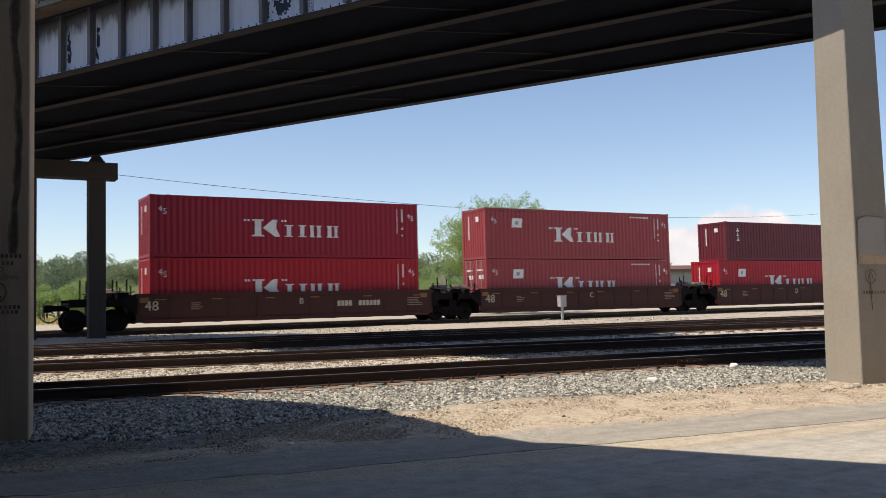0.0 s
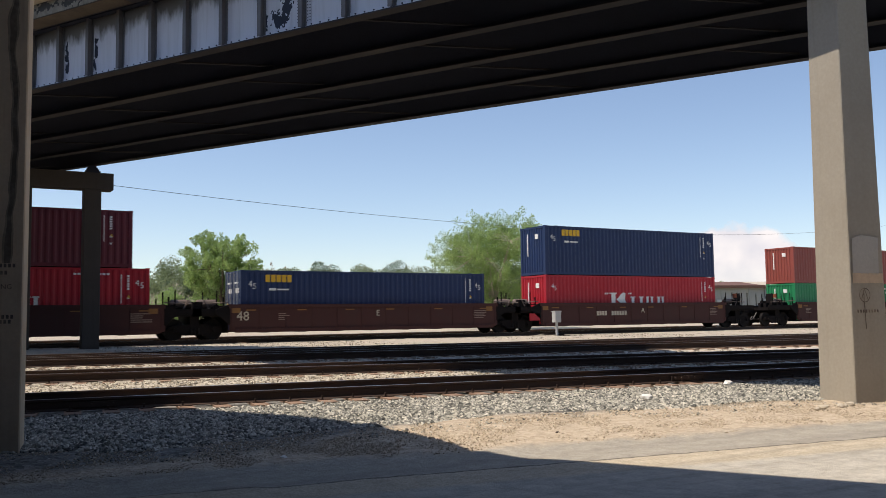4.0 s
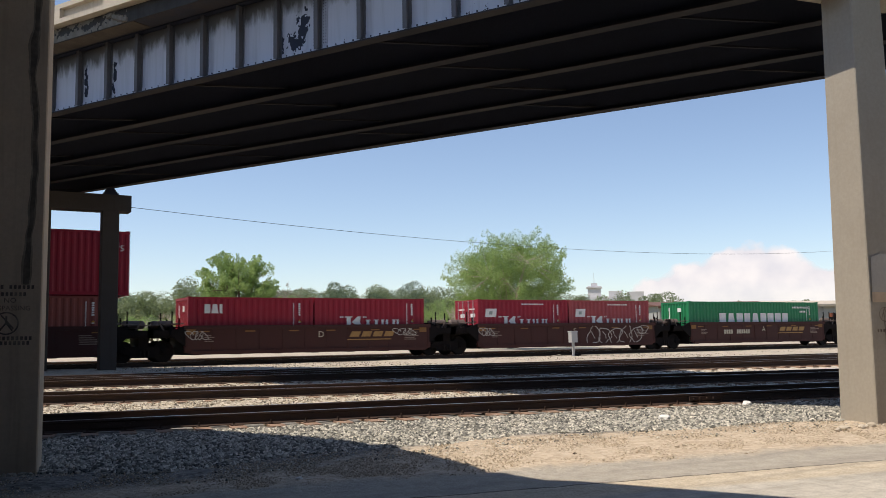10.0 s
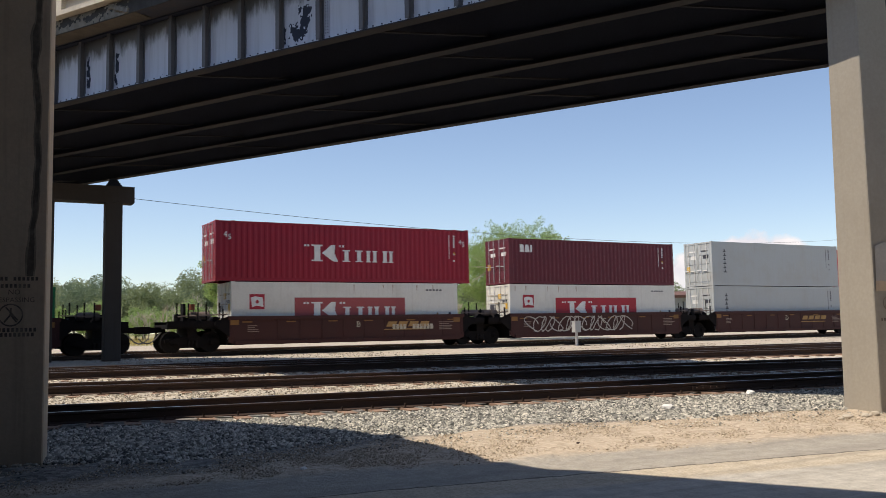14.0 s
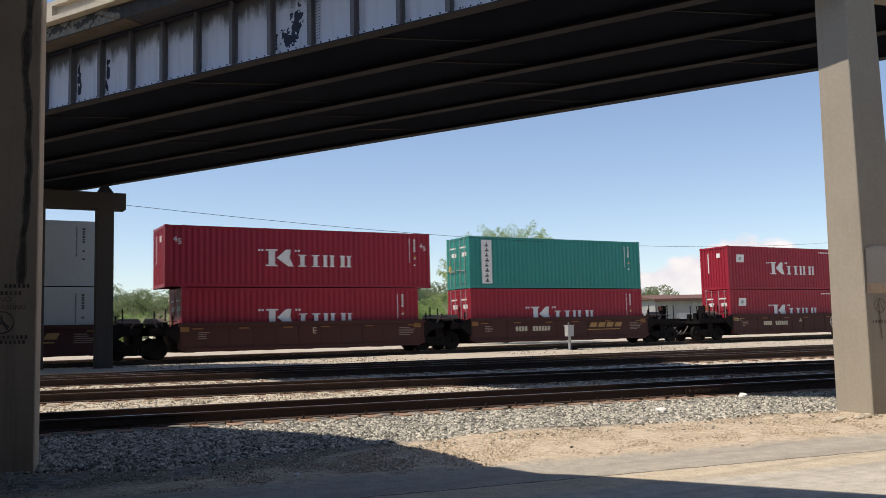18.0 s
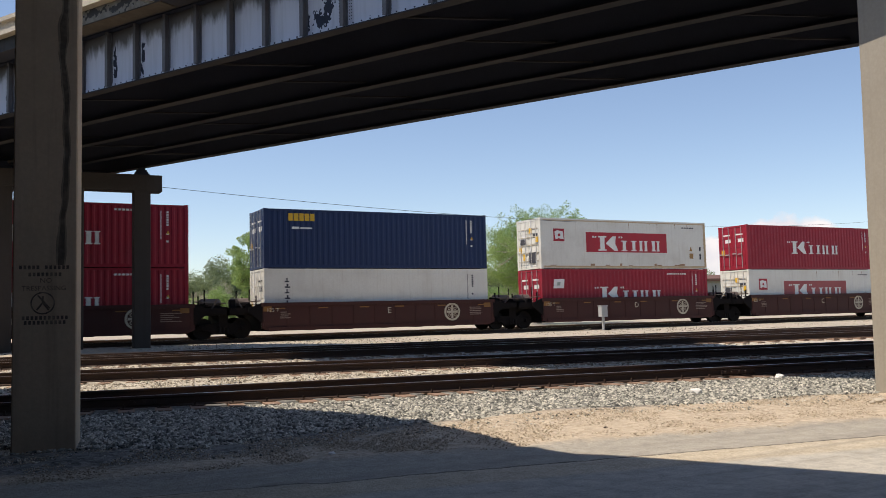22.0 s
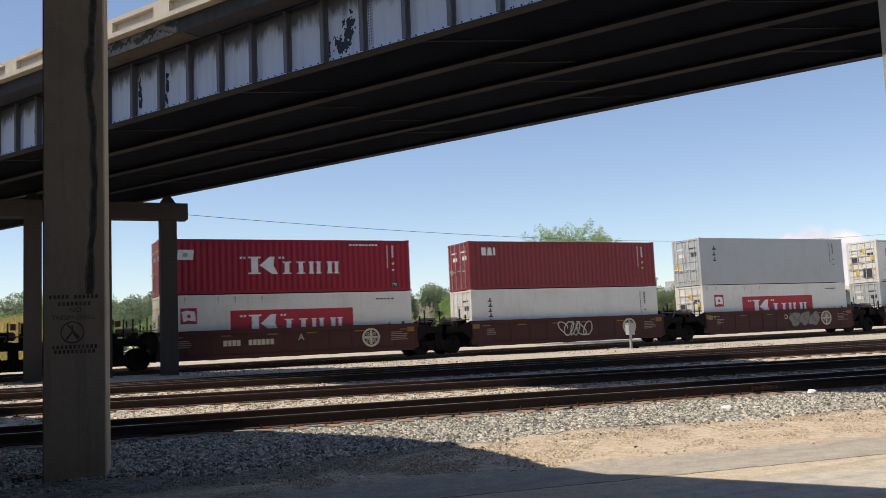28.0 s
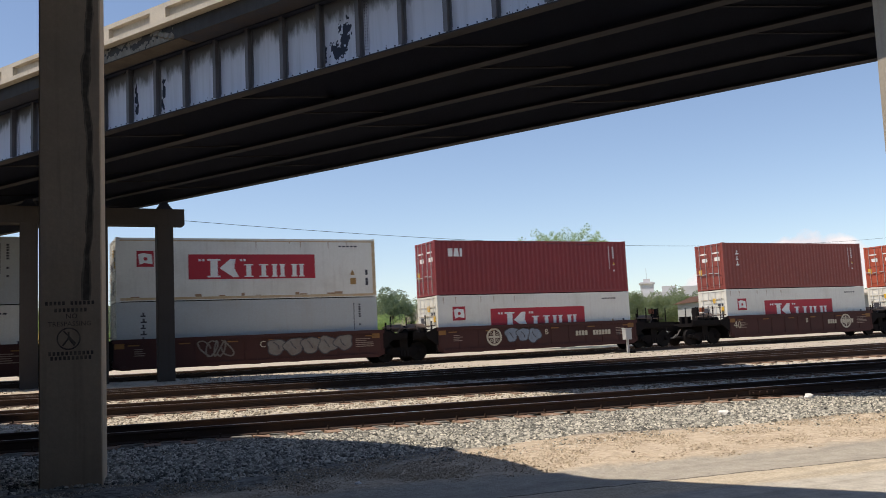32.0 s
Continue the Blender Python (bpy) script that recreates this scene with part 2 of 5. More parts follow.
dirt = mix(nt, 0.5, ramp(nt, fine, 0.3, 0.75, (0.32, 0.25, 0.18), (0.66, 0.55, 0.405)), ramp(nt, mid, 0.3, 0.7, (0.37, 0.295, 0.215), (0.62, 0.515, 0.385)))
vor = nt.nodes.new("ShaderNodeTexVoronoi")
vor.inputs["Scale"].default_value = 17.0
nt.links.new(pos, vor.inputs["Vector"])
ballast = mix(nt, 0.65, ramp(nt, fine, 0.25, 0.8, (0.05, 0.048, 0.045), (0.30, 0.285, 0.25)), ramp(nt, vor.outputs["Color"], 0.1, 0.9, (0.045, 0.043, 0.041), (0.33, 0.315, 0.28)))
gravel = ramp(nt, mix(nt, 0.5, mid, fine), 0.35, 0.72, (0.24, 0.205, 0.155), (0.66, 0.575, 0.45))
pale = mix(nt, 0.6, ramp(nt, fine, 0.3, 0.75, (0.24, 0.205, 0.16), (0.66, 0.585, 0.47)), ramp(nt, vor.outputs["Color"], 0.1, 0.9, (0.26, 0.225, 0.18), (0.74, 0.67, 0.55)))
rough_edge = nt.nodes.new("ShaderNodeMath")
rough_edge.operation = "MULTIPLY_ADD"
rough_edge.inputs[1].default_value = 0.45
nt.links.new(mid, rough_edge.inputs[0])
nt.links.new(dot.outputs["Value"], rough_edge.inputs[2])
dirt = mix(nt, 0.35, dirt, ramp(nt, vor.outputs["Color"], 0.1, 0.9, (0.26, 0.20, 0.14), (0.72, 0.62, 0.48)))
field = ramp(nt, broad, 0.35, 0.65, (0.13, 0.14, 0.05), (0.38, 0.31, 0.15))
col = mix(nt, band(8.50, 8.80, rough_edge.outputs[0]), road, dirt)
slide = nt.nodes.new("ShaderNodeMapRange")
for k, val in enumerate((2.0, 6.0, 0.35, -1.7)):
    slide.inputs[1 + k].default_value = val
nt.links.new(sep.outputs[0], slide.inputs[0])
edge = nt.nodes.new("ShaderNodeMath")
edge.operation = "ADD"
nt.links.new(v, edge.inputs[0])
nt.links.new(slide.outputs[0], edge.inputs[1])
col = mix(nt, band(9.9, 10.3, edge.outputs[0]), col, ballast)
col = mix(nt, band(16.6, 17.2), col, pale)
col = mix(nt, band(28.6, 29.4, far_off.outputs[0]), col, gravel)
col = mix(nt, band(70.0, 90.0, far_off.outputs[0]), col, field)
nt.links.new(col, b.inputs["Base Color"])
b.inputs["Roughness"].default_value = 0.95
hm = mix(nt, band(8.6, 9.4), mix(nt, 0.5, mid, fine), mix(nt, 0.5, vor.outputs["Distance"], fine))
bump(nt, b, hm, 0.8, 0.035)


# ---- mesh helpers ----
class Build:
    """Collects the faces of one mesh."""

    def __init__(self):
        self.v, self.f, self.mi = [], [], []

    def quad(self, pts, mi=0):
        n = len(self.v)
        self.v += [tuple(p) for p in pts]
        self.f.append(tuple(range(n, n + len(pts))))
        self.mi.append(mi)

    def solid(self, ring0, ring1, mi=0):
        """A closed prism between two rings of equal length (ring0 anticlockwise seen from ring1's side)."""
        n, k = len(self.v), len(ring0)
        self.v += [tuple(p) for p in ring0] + [tuple(p) for p in ring1]
        self.f.append(tuple(range(n + k - 1, n - 1, -1)))
        self.f.append(tuple(range(n + k, n + 2 * k)))
        for i in range(k):
            j = (i + 1) % k
            self.f.append((n + i, n + j, n + k + j, n + k + i))
        self.mi += [mi] * (k + 2)

    def box(self, x0, y0, z0, x1, y1, z1, c=0.0, mi=0):
        """A box; c chamfers its upright edges."""
        if c:
            ring = [(x0 + c, y0), (x1 - c, y0), (x1, y0 + c), (x1, y1 - c), (x1 - c, y1), (x0 + c, y1), (x0, y1 - c), (x0, y0 + c)]
        else:
            ring = [(x0, y0), (x1, y0), (x1, y1), (x0, y1)]
        self.solid([(x, y, z0) for x, y in ring], [(x, y, z1) for x, y in ring], mi)

    def tube(self, p, q, r0, r1=None, n=10, mi=0):
        p, q = Vector(p), Vector(q)
        r1 = r0 if r1 is None else r1
        a = (q - p).normalized()
        s = a.orthogonal().normalized()
        t = a.cross(s)
        ring = [(math.cos(2 * math.pi * i / n), math.sin(2 * math.pi * i / n)) for i in range(n)]
        self.solid([p + (s * c + t * d) * r0 for c, d in ring], [q + (s * c + t * d) * r1 for c, d in ring], mi)

    def sweep(self, profile, x0, x1, mi=0):
        """A profile of (y, z) drawn along x."""
        self.solid([(x0, y, z) for y, z in profile], [(x1, y, z) for y, z in profile], mi)

    def moved(self, m):
        self.v = [tuple(m @ Vector(p)) for p in self.v]
        return self

    def mesh(self, name, mats):
        me = bpy.data.meshes.new(name)
        me.from_pydata(self.v, [], self.f)
        for x in mats if isinstance(mats, (list, tuple)) else [mats]:
            me.materials.append(x)
        if any(self.mi):
            me.polygons.foreach_set("material_index", self.mi)
        me.update()
        return me


def part(name, build, material, parent, label=""):
    ob = new(name, build.mesh(name, material) if isinstance(build, Build) else build)
    ob.parent = parent
    if label:
        tagged(ob, label)
    return ob


def boxes(*args, mi=0):
    b = Build()
    for a in args:
        b.box(*a, mi=mi)
    return b


def thing(name, m, label, category, group="", kind=""):
    ob = new(name)
    ob.matrix_basis = m
    return tagged(ob, label, category, group, kind)


# ---- ground ----
def ground_height(x, y):
    v = 0.987 * y + 0.158 * x
    z = np.interp(v, [-1e4, 8.0, 13.0, 15.8, 17.8, 21.0, 22.6, 25.2, 27.0, 29.0, 1e4], [0.0, 0.0, 0.04, 0.07, 0.165, 0.18, 0.285, 0.30, 0.32, 0.34, 0.34])
    # past the near yard the lines run level with the far track
    w = np.interp(y, [27.2, 28.5, 33.5, 36.0, 37.5, 39.4, 46, 60, 1e4], [0.32, 0.34, 0.34, 0.34, 0.34, 0.28, 0.28, 0.40, 0.2])
    k = np.clip((y - 26.5) / 2.0, 0, 1)
    return z * (1 - k) + w * k


def make_ground():
    xs = np.concatenate([[-4000, -1200, -400, -150, -60], np.arange(-30, -4, 2.0), np.arange(-4, 26, 0.35), np.arange(26, 80, 2.0), [90, 110, 140, 200, 400, 1200, 4000]])
    ys = np.concatenate([[-4000, -1000, -200, -60, -20], np.arange(-8, 2, 1.0), np.arange(2, 24, 0.3), np.arange(24, 48, 0.6), [50, 54, 60, 70, 85, 110, 150, 220, 400, 1200, 4500]])
    gx, gy = np.meshgrid(xs, ys)
    rng = np.random.RandomState(3)
    gz = ground_height(gx, gy)
    near = (gy > 7) & (gy < 45) & (gx > -30) & (gx < 80)
    gz = gz + np.where(near, rng.uniform(-0.018, 0.018, gz.shape), 0)
    gz = gz + np.where((gy > 30) & (gy < 38.5), 0.05 * np.sin(gx * 0.55) * np.sin(gx * 0.21 + 1), 0)
    n = len(xs)
    verts = np.stack([gx, gy, gz], -1).reshape(-1, 3)
    faces = [(j * n + i, j * n + i + 1, (j + 1) * n + i + 1, (j + 1) * n + i) for j in range(len(ys) - 1) for i in range(n - 1)]
    me = bpy.data.meshes.new("ground")
    me.from_pydata(verts.tolist(), [], faces)
    me.materials.append(M["ground"])
    for p in me.polygons:
        p.use_smooth = True
    tagged(new("ground", me), "sandy dirt road verge running into grey railway ballast", "ground", kind="structure")


make_ground()


# ---- tracks ----
RAIL = [(-0.070, 0.0), (0.070, 0.0), (0.070, 0.012), (0.012, 0.034), (0.010, 0.125), (0.036, 0.140), (0.036, 0.166), (0.030, 0.172), (-0.030, 0.172), (-0.036, 0.166), (-0.036, 0.140), (-0.010, 0.125), (-0.012, 0.034), (-0.070, 0.012)]


def rail_build(x0, x1):
    b = Build()
    b.sweep(RAIL, x0, x1)
    b.box(x0, -0.026, 0.1715, x1, 0.026, 0.1745, mi=1)
    return b


def make_track(m, x0, x1, label, tie0, tie1, step=0.53):
    t = thing("railway_track", m, label, "railway track", "parallel railway tracks", kind="structure")
    rails = rail_build(x0, x1).mesh("rail", [M["rail"], M["railhead"]])
    for y in (0.0, 1.505):
        part("rail", rails, None, t).matrix_basis = pose(0, y, 0)
    tie = boxes((-0.115, -0.52, -0.17, 0.115, 2.02, 0.0, 0.012)).mesh("sleeper", M["tie"])
    plate = boxes((-0.09, -0.15, 0.0, 0.09, 0.15, 0.014)).mesh("tie_plate", M["rail"])
    spike = boxes((-0.055, -0.105, 0.0, -0.03, -0.07, 0.055), (0.03, 0.07, 0.0, 0.055, 0.105, 0.055)).mesh("spike", M["rail"])
    rng = random.Random(round(m.translation.y * 10))
    x = tie0
    while x < tie1:
        s = part("sleeper", tie, None, t)
        s.matrix_basis = pose(x + rng.uniform(-0.03, 0.03), rng.uniform(-0.05, 0.05), -0.004, 0, 0, rng.uniform(-1, 1))
        for y in (0.0, 1.505):
            if x > -3 and x < 16:
                part("tie_plate", plate, None, s).matrix_basis = pose(0, y, 0)
                part("spike", spike, None, s).matrix_basis = pose(0, y, 0.012)
        x += step
    return t


def joint_bars(t, at):
    b = Build()
    for x in at:
        for s in (-0.045, 0.045):
            b.box(x - 0.30, s - 0.012, 0.04, x + 0.30, s + 0.012, 0.12)
            for k in (-0.22, -0.08, 0.08, 0.22):
                b.tube((x + k, s, 0.08), (x + k, s * 1.9, 0.08), 0.018, n=6)
    part("joint_bar", b, M["rail"], t, "rusty bolted joint bars")


def along(x, y, z, slope):
    return pose(x, y, z, 0, 0, math.degrees(math.atan(slope)))


TRACKS = [
    make_track(along(0, 14.28, 0.082, -0.160), -60, 120, "near railway track with rusty rails and weathered wooden sleepers", -6, 22),
    make_track(along(0, 19.42, 0.191, -0.235), -60, 120, "second railway track with rusty rails on pale ballast", -3, 24),
    make_track(along(0, 23.67, 0.307, -0.187), -60, 120, "third railway track with rusty rails in the shade", 0, 30),
    make_track(along(0, 25.2, 0.329, -0.088), -60, 160, "fourth railway track with rusty rails beside the gravel bank", 4, 36),
    make_track(pose(0, 41.54, 0.300), -80, 420, "far railway track that carries the container train", -3, 70),
    make_track(pose(0, 47.4, 0.300), -80, 420, "back railway track behind the container train", 10, 60, 0.8),
]
joint_bars(TRACKS[0], (12.6, 2.3))


# ---- overpass ----
ANG = 29.0
BRIDGE = pose(0, 0, 0, 0, 0, ANG)      # local x across the deck, local y along it, away from the eye
G0, GH, SPACING = 14.28, EYE + 6.05, 2.04
Y0, Y1 = -25.0, 62.0


def girder_part(parent, x, white):
    web = Build()
    web.box(x - 0.008, Y0, GH + 0.03, x + 0.008, Y1, GH + 1.50)
    g = part("girder", web, M["girder_white"] if white else M["dark_steel"], parent, "white-painted riveted plate girder with peeling paint" if white else "grimy steel girder with under-deck shade in its colour")
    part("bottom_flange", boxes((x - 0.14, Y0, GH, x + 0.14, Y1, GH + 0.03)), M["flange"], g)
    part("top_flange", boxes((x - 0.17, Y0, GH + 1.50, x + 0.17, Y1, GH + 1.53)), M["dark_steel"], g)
    if white:
        angle = boxes((x - 0.11, Y0, GH + 0.03, x - 0.008, Y1, GH + 0.045), (x - 0.022, Y0, GH + 0.045, x - 0.008, Y1, GH + 0.15))
        part("flange_angle", angle, M["girder_white"], g)
    return g


M["girder_white"], nt, b = nodes_of("girder_white")
vec = mapped(nt)
peel = noise_of(nt, mapped(nt, (1, 1.1, 0.8)), 1.25, 8.0, 0.72)
big = noise_of(nt, vec, 0.35, 2.0, 0.5)
runs = noise_of(nt, mapped(nt, (4, 6, 0.35)), 1.0, 5.0, 0.65)
paint = mix(nt, ramp(nt, runs, 0.48, 0.75, (0, 0, 0), (0.35, 0.35, 0.35)), (0.52, 0.515, 0.57), (0.20, 0.19, 0.195))
add = nt.nodes.new("ShaderNodeMath")
add.operation = "MULTIPLY_ADD"
add.inputs[1].default_value = 0.35
nt.links.new(big, add.inputs[0])
nt.links.new(peel, add.inputs[2])
flake = ramp(nt, add.outputs[0], 0.88, 0.89, (0, 0, 0), (1, 1, 1))
# soot that dripped from the deck joints: long tongues of uneven length
tongue = noise_of(nt, mapped(nt, (1, 4.2, 1.1)), 1.0, 6.0, 0.6)
level = nt.nodes.new("ShaderNodeSeparateXYZ")
nt.links.new(vec, level.inputs[0])
hang = nt.nodes.new("ShaderNodeMapRange")
for k, val in enumerate((GH + 0.62, GH + 1.45, -0.42, 0.42)):
    hang.inputs[1 + k].default_value = val
nt.links.new(level.outputs[2], hang.inputs[0])
reach_n = nt.nodes.new("ShaderNodeMath")
reach_n.operation = "ADD"
nt.links.new(tongue, reach_n.inputs[0])
nt.links.new(hang.outputs[0], reach_n.inputs[1])
paint = mix(nt, ramp(nt, reach_n.outputs[0], 0.44, 0.74, (0, 0, 0), (0.92, 0.92, 0.92)), paint, (0.075, 0.066, 0.062))
nt.links.new(mix(nt, flake, paint, (0.03, 0.028, 0.03)), b.inputs["Base Color"])
b.inputs["Roughness"].default_value = 0.55

# soffit: the darkness under the deck is in the base colour, besides stains
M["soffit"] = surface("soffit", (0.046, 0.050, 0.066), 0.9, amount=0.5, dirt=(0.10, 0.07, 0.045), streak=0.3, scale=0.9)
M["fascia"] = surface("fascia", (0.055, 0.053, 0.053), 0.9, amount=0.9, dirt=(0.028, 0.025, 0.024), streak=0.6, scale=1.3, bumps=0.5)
bridge = thing("overpass", BRIDGE, "steel girder road overpass with white outer girder and concrete parapet", "bridge", kind="structure")
outer = girder_part(bridge, G0, True)
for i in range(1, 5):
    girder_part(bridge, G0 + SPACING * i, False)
# stiffeners and rivets on the white girder
stiff = boxes((G0 - 0.155, -0.014, GH + 0.045, G0 - 0.008, 0.014, GH + 1.49), (G0 - 0.03, -0.07, GH + 0.045, G0 - 0.008, 0.07, GH + 1.49), (G0 - 0.165, -0.05, GH + 0.045, G0 - 0.15, 0.05, GH + 1.49)).mesh("stiffener", M["stiffener_shade_dirt"])
k = -20
while 1.13 * k + 0.43 < 50:
    y = 1.13 * k + 0.43
    k += 1
    if y > -4:
        part("stiffener", stiff, None, outer).matrix_basis = pose(0, y, 0)
riv = Build()
for i in range(-15, 250):
    y = i * 0.226
    riv.tube((G0 - 0.022, y, GH + 0.105), (G0 - 0.042, y, GH + 0.105), 0.020, 0.012, n=7)
part("rivet_row", riv, M["dark_steel"], outer, "row of dark rivet heads")


def peeled(y0, z0, w, h, seed, lean=0.0):
    """A patch of flaked paint: a ragged bare area of the web, cell by cell inside a wavering outline."""
    b, c = Build(), 0.016
    for i in range(int(w / c)):
        for j in range(int(h / c)):
            u, q = (i + 0.5) * c / w * 2 - 1, (j + 0.5) * c / h * 2 - 1
            n = noise.noise(Vector((i * c * 9, j * c * 6.5, seed * 7.3))) + 0.8 * noise.noise(Vector((i * c * 21, j * c * 16, seed * 3.1)))
            if 0.62 - (u - lean * q) ** 2 - 0.8 * q * q + 0.85 * n > 0.14:
                cy, cz = y0 + u * w / 2, z0 + q * h / 2
                b.quad([(G0 - 0.0105, cy + c / 2, cz - c / 2), (G0 - 0.0105, cy - c / 2, cz - c / 2), (G0 - 0.0105, cy - c / 2, cz + c / 2), (G0 - 0.0105, cy + c / 2, cz + c / 2)])
    part("peeled_patch", b, M["dark_steel"], outer, "dark bare patch where paint flaked off")


peeled(12.22, GH + 0.66, 0.46, 0.98, 1, -0.3)
peeled(12.50, GH + 0.36, 0.44, 0.50, 2, 0.2)
peeled(12.80, GH + 0.34, 0.14, 0.50, 7)
peeled(19.47, GH + 0.62, 0.20, 0.98, 3, 0.2)
peeled(18.36, GH + 0.58, 0.20, 0.98, 4, -0.2)
peeled(8.62, GH + 1.0, 0.16, 0.80, 9)
peeled(8.10, GH + 0.72, 0.07, 0.16, 10)
peeled(24.4, GH + 0.55, 0.26, 0.28, 6)
# splice plates with close rivets
spl = Build()
for y0 in (11.73, 25.29):
    spl.box(G0 - 0.024, y0 - 0.20, GH + 0.16, G0 - 0.008, y0 + 0.20, GH + 1.4, mi=0)
    for r in range(18):
        for c in (-0.165, -0.105, 0.105, 0.165):
            spl.tube((G0 - 0.024, y0 + c, GH + 0.2 + r * 0.066), (G0 - 0.034, y0 + c, GH + 0.2 + r * 0.066), 0.014, 0.009, n=6, mi=1)
part("splice_plate", spl, [M["girder_white"], M["dark_steel"]], outer, "riveted splice plates")
OVER, BAY = 0.80, 2.27
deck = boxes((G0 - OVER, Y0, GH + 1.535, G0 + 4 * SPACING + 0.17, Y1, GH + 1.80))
part("deck_slab", deck, M["soffit"], bridge, "grimy concrete deck slab with underside shade in its colour")
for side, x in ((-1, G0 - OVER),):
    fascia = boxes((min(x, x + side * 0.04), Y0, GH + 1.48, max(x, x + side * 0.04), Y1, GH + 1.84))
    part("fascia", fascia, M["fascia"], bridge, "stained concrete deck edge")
    curb = boxes((min(x - side * 0.3, x + side * 0.27), Y0, GH + 1.84, max(x - side * 0.3, x + side * 0.27), Y1, GH + 1.96))
    part("parapet_curb", curb, M["parapet"], bridge)
    par = part("parapet", boxes((min(x - side * 0.22, x - side * 0.06), Y0, GH + 1.94, max(x - side * 0.22, x - side * 0.06), Y1, GH + 2.43)), M["parapet"], bridge, "tan concrete parapet with sunk panels")
    frame_b = Build()
    y = 17.14 - BAY * 19
    while y < Y1:
        xa, xb = x - side * 0.06, x + side * 0.07
        a0, a1 = min(xa, xb), max(xa, xb)
        frame_b.box(a0, y, GH + 1.94, a1, y + 0.60, GH + 2.46)
        frame_b.box(a0, y + 0.60, GH + 2.34, a1, y + BAY, GH + 2.46)
        frame_b.box(a0, y + 0.60, GH + 1.94, a1, y + BAY, GH + 2.06)
        y += BAY
    part("panel_frame", frame_b, M["parapet"], par)
# a stretch of the deck edge where the concrete has broken away and shows pale
M["spall"] = surface("spall", (0.24, 0.215, 0.18), 0.95, amount=0.8, dirt=(0.07, 0.06, 0.05), scale=5.0, streak=0.3, bumps=0.9)
M["soffit_tan"] = surface("soffit_tan", (0.12, 0.10, 0.078), 0.95, amount=0.8, dirt=(0.05, 0.042, 0.035), scale=1.6)
rng = random.Random(17)
sp = Build()
for i in range(130):
    for j in range(12):
        y, z = 16.9 + i * 0.03, GH + 1.49 + j * 0.03
        n = noise.noise(Vector((y * 2.1, z * 5.0, 4.0))) + 0.6 * noise.noise(Vector((y * 9.0, z * 11.0, 9.0)))
        if n + 0.25 * math.sin(math.pi * (i / 130)) > 0.10:
            x = G0 - OVER - 0.043
            sp.quad([(x, y + 0.03, z), (x, y, z), (x, y, z + 0.03), (x, y + 0.03, z + 0.03)])
for k in range(5):
    y, r = 16.95 + 0.13 * k, rng.uniform(0.05, 0.11)
    sp.box(G0 - OVER - 0.06 - r * 0.5, y - r, GH + 1.50 + 0.05 * k, G0 - OVER - 0.02, y + r, GH + 1.60 + 0.05 * k, 0.02)
part("spalled_edge", sp, M["spall"], bridge, "pale broken concrete along the deck edge")
part("soffit_patch", boxes((G0 - OVER + 0.05, 16.8, GH + 1.515, G0 - 0.25, 20.4, GH + 1.532)), M["soffit_tan"], bridge, "tan patch of bare concrete under the overhang")
# cross frames between the girders
for i in range(4):
    xa, xb = G0 + SPACING * i, G0 + SPACING * (i + 1)
    for y in np.arange(-8, 50, 5.6):
        cb = Build()
        cb.tube((xa, y + 2.3, GH + 0.16), (xb, y, GH + 0.16), 0.028, n=4)
        part("cross_frame", cb, M["flange"], bridge)


def bent(name, x_first, y_first, slope, step, count, size, cap_z0, cap_z1, base_z, mats, label, over=0.73, flare=0.0):
    """A row of columns under one cap. Local x runs along the cap."""
    m = along(x_first, y_first, 0, slope)
    t = thing(name, m, label, "bridge pier", kind="structure")
    for i in range(count):
        x = step * i
        cb, s0, s1 = Build(), size / 2 + flare, size / 2
        rings = [[(x + sx * s - cx * 0.014, sy * s - cy * 0.014, z) for sx, sy, cx, cy in ((-1, -1, -1, 0), (1, -1, 1, 0), (1, -1, 0, -1), (1, 1, 0, 1), (1, 1, 1, 0), (-1, 1, -1, 0), (-1, 1, 0, 1), (-1, -1, 0, -1))] for s, z in ((s0, base_z - 0.5), (s1, cap_z0))]
        cb.solid(*rings)
        part("column", cb, mats[0], t)
    lo, hi = min(0, step * (count - 1)), max(0, step * (count - 1))
    part("pier_cap", boxes((lo - over, -size / 2 - 0.06, cap_z0, hi + over, size / 2 + 0.06, cap_z1)), mats[1], t)
    for i in range(count):
        x = step * i
        b = Build()
        for j in range(4):
            s = 0.27 - 0.045 * j
            b.box(x - s, -s, cap_z1 + 0.075 * j, x + s, s, cap_z1 + 0.075 * (j + 1))
        part("bearing", b, mats[2], t)
    return t


far_pier = bent("bridge_pier", 5.55, 36.0, 0.0, -2.42, 5, 0.61, EYE + 5.07, EYE + 5.70, 0.5, (M["shade_concrete"], M["shade_concrete"], M["dark_steel"]), "far overpass pier with square columns, shade in their colour, and stepped bearings")
near_pier = bent("bridge_pier", 12.24, 8.57, -0.16, 2.42, 5, 0.60, EYE + 5.22, EYE + 5.74, 0.0, (M["concrete"], M["concrete"], M["dark_steel"]), "near overpass pier with sunlit concrete column", 0.98, 0.055)
# the neighbouring bridge overhead, which shades the road
over2 = thing("second_overpass", BRIDGE, "broad concrete road bridge overhead that shades the roadside", "bridge", kind="structure")
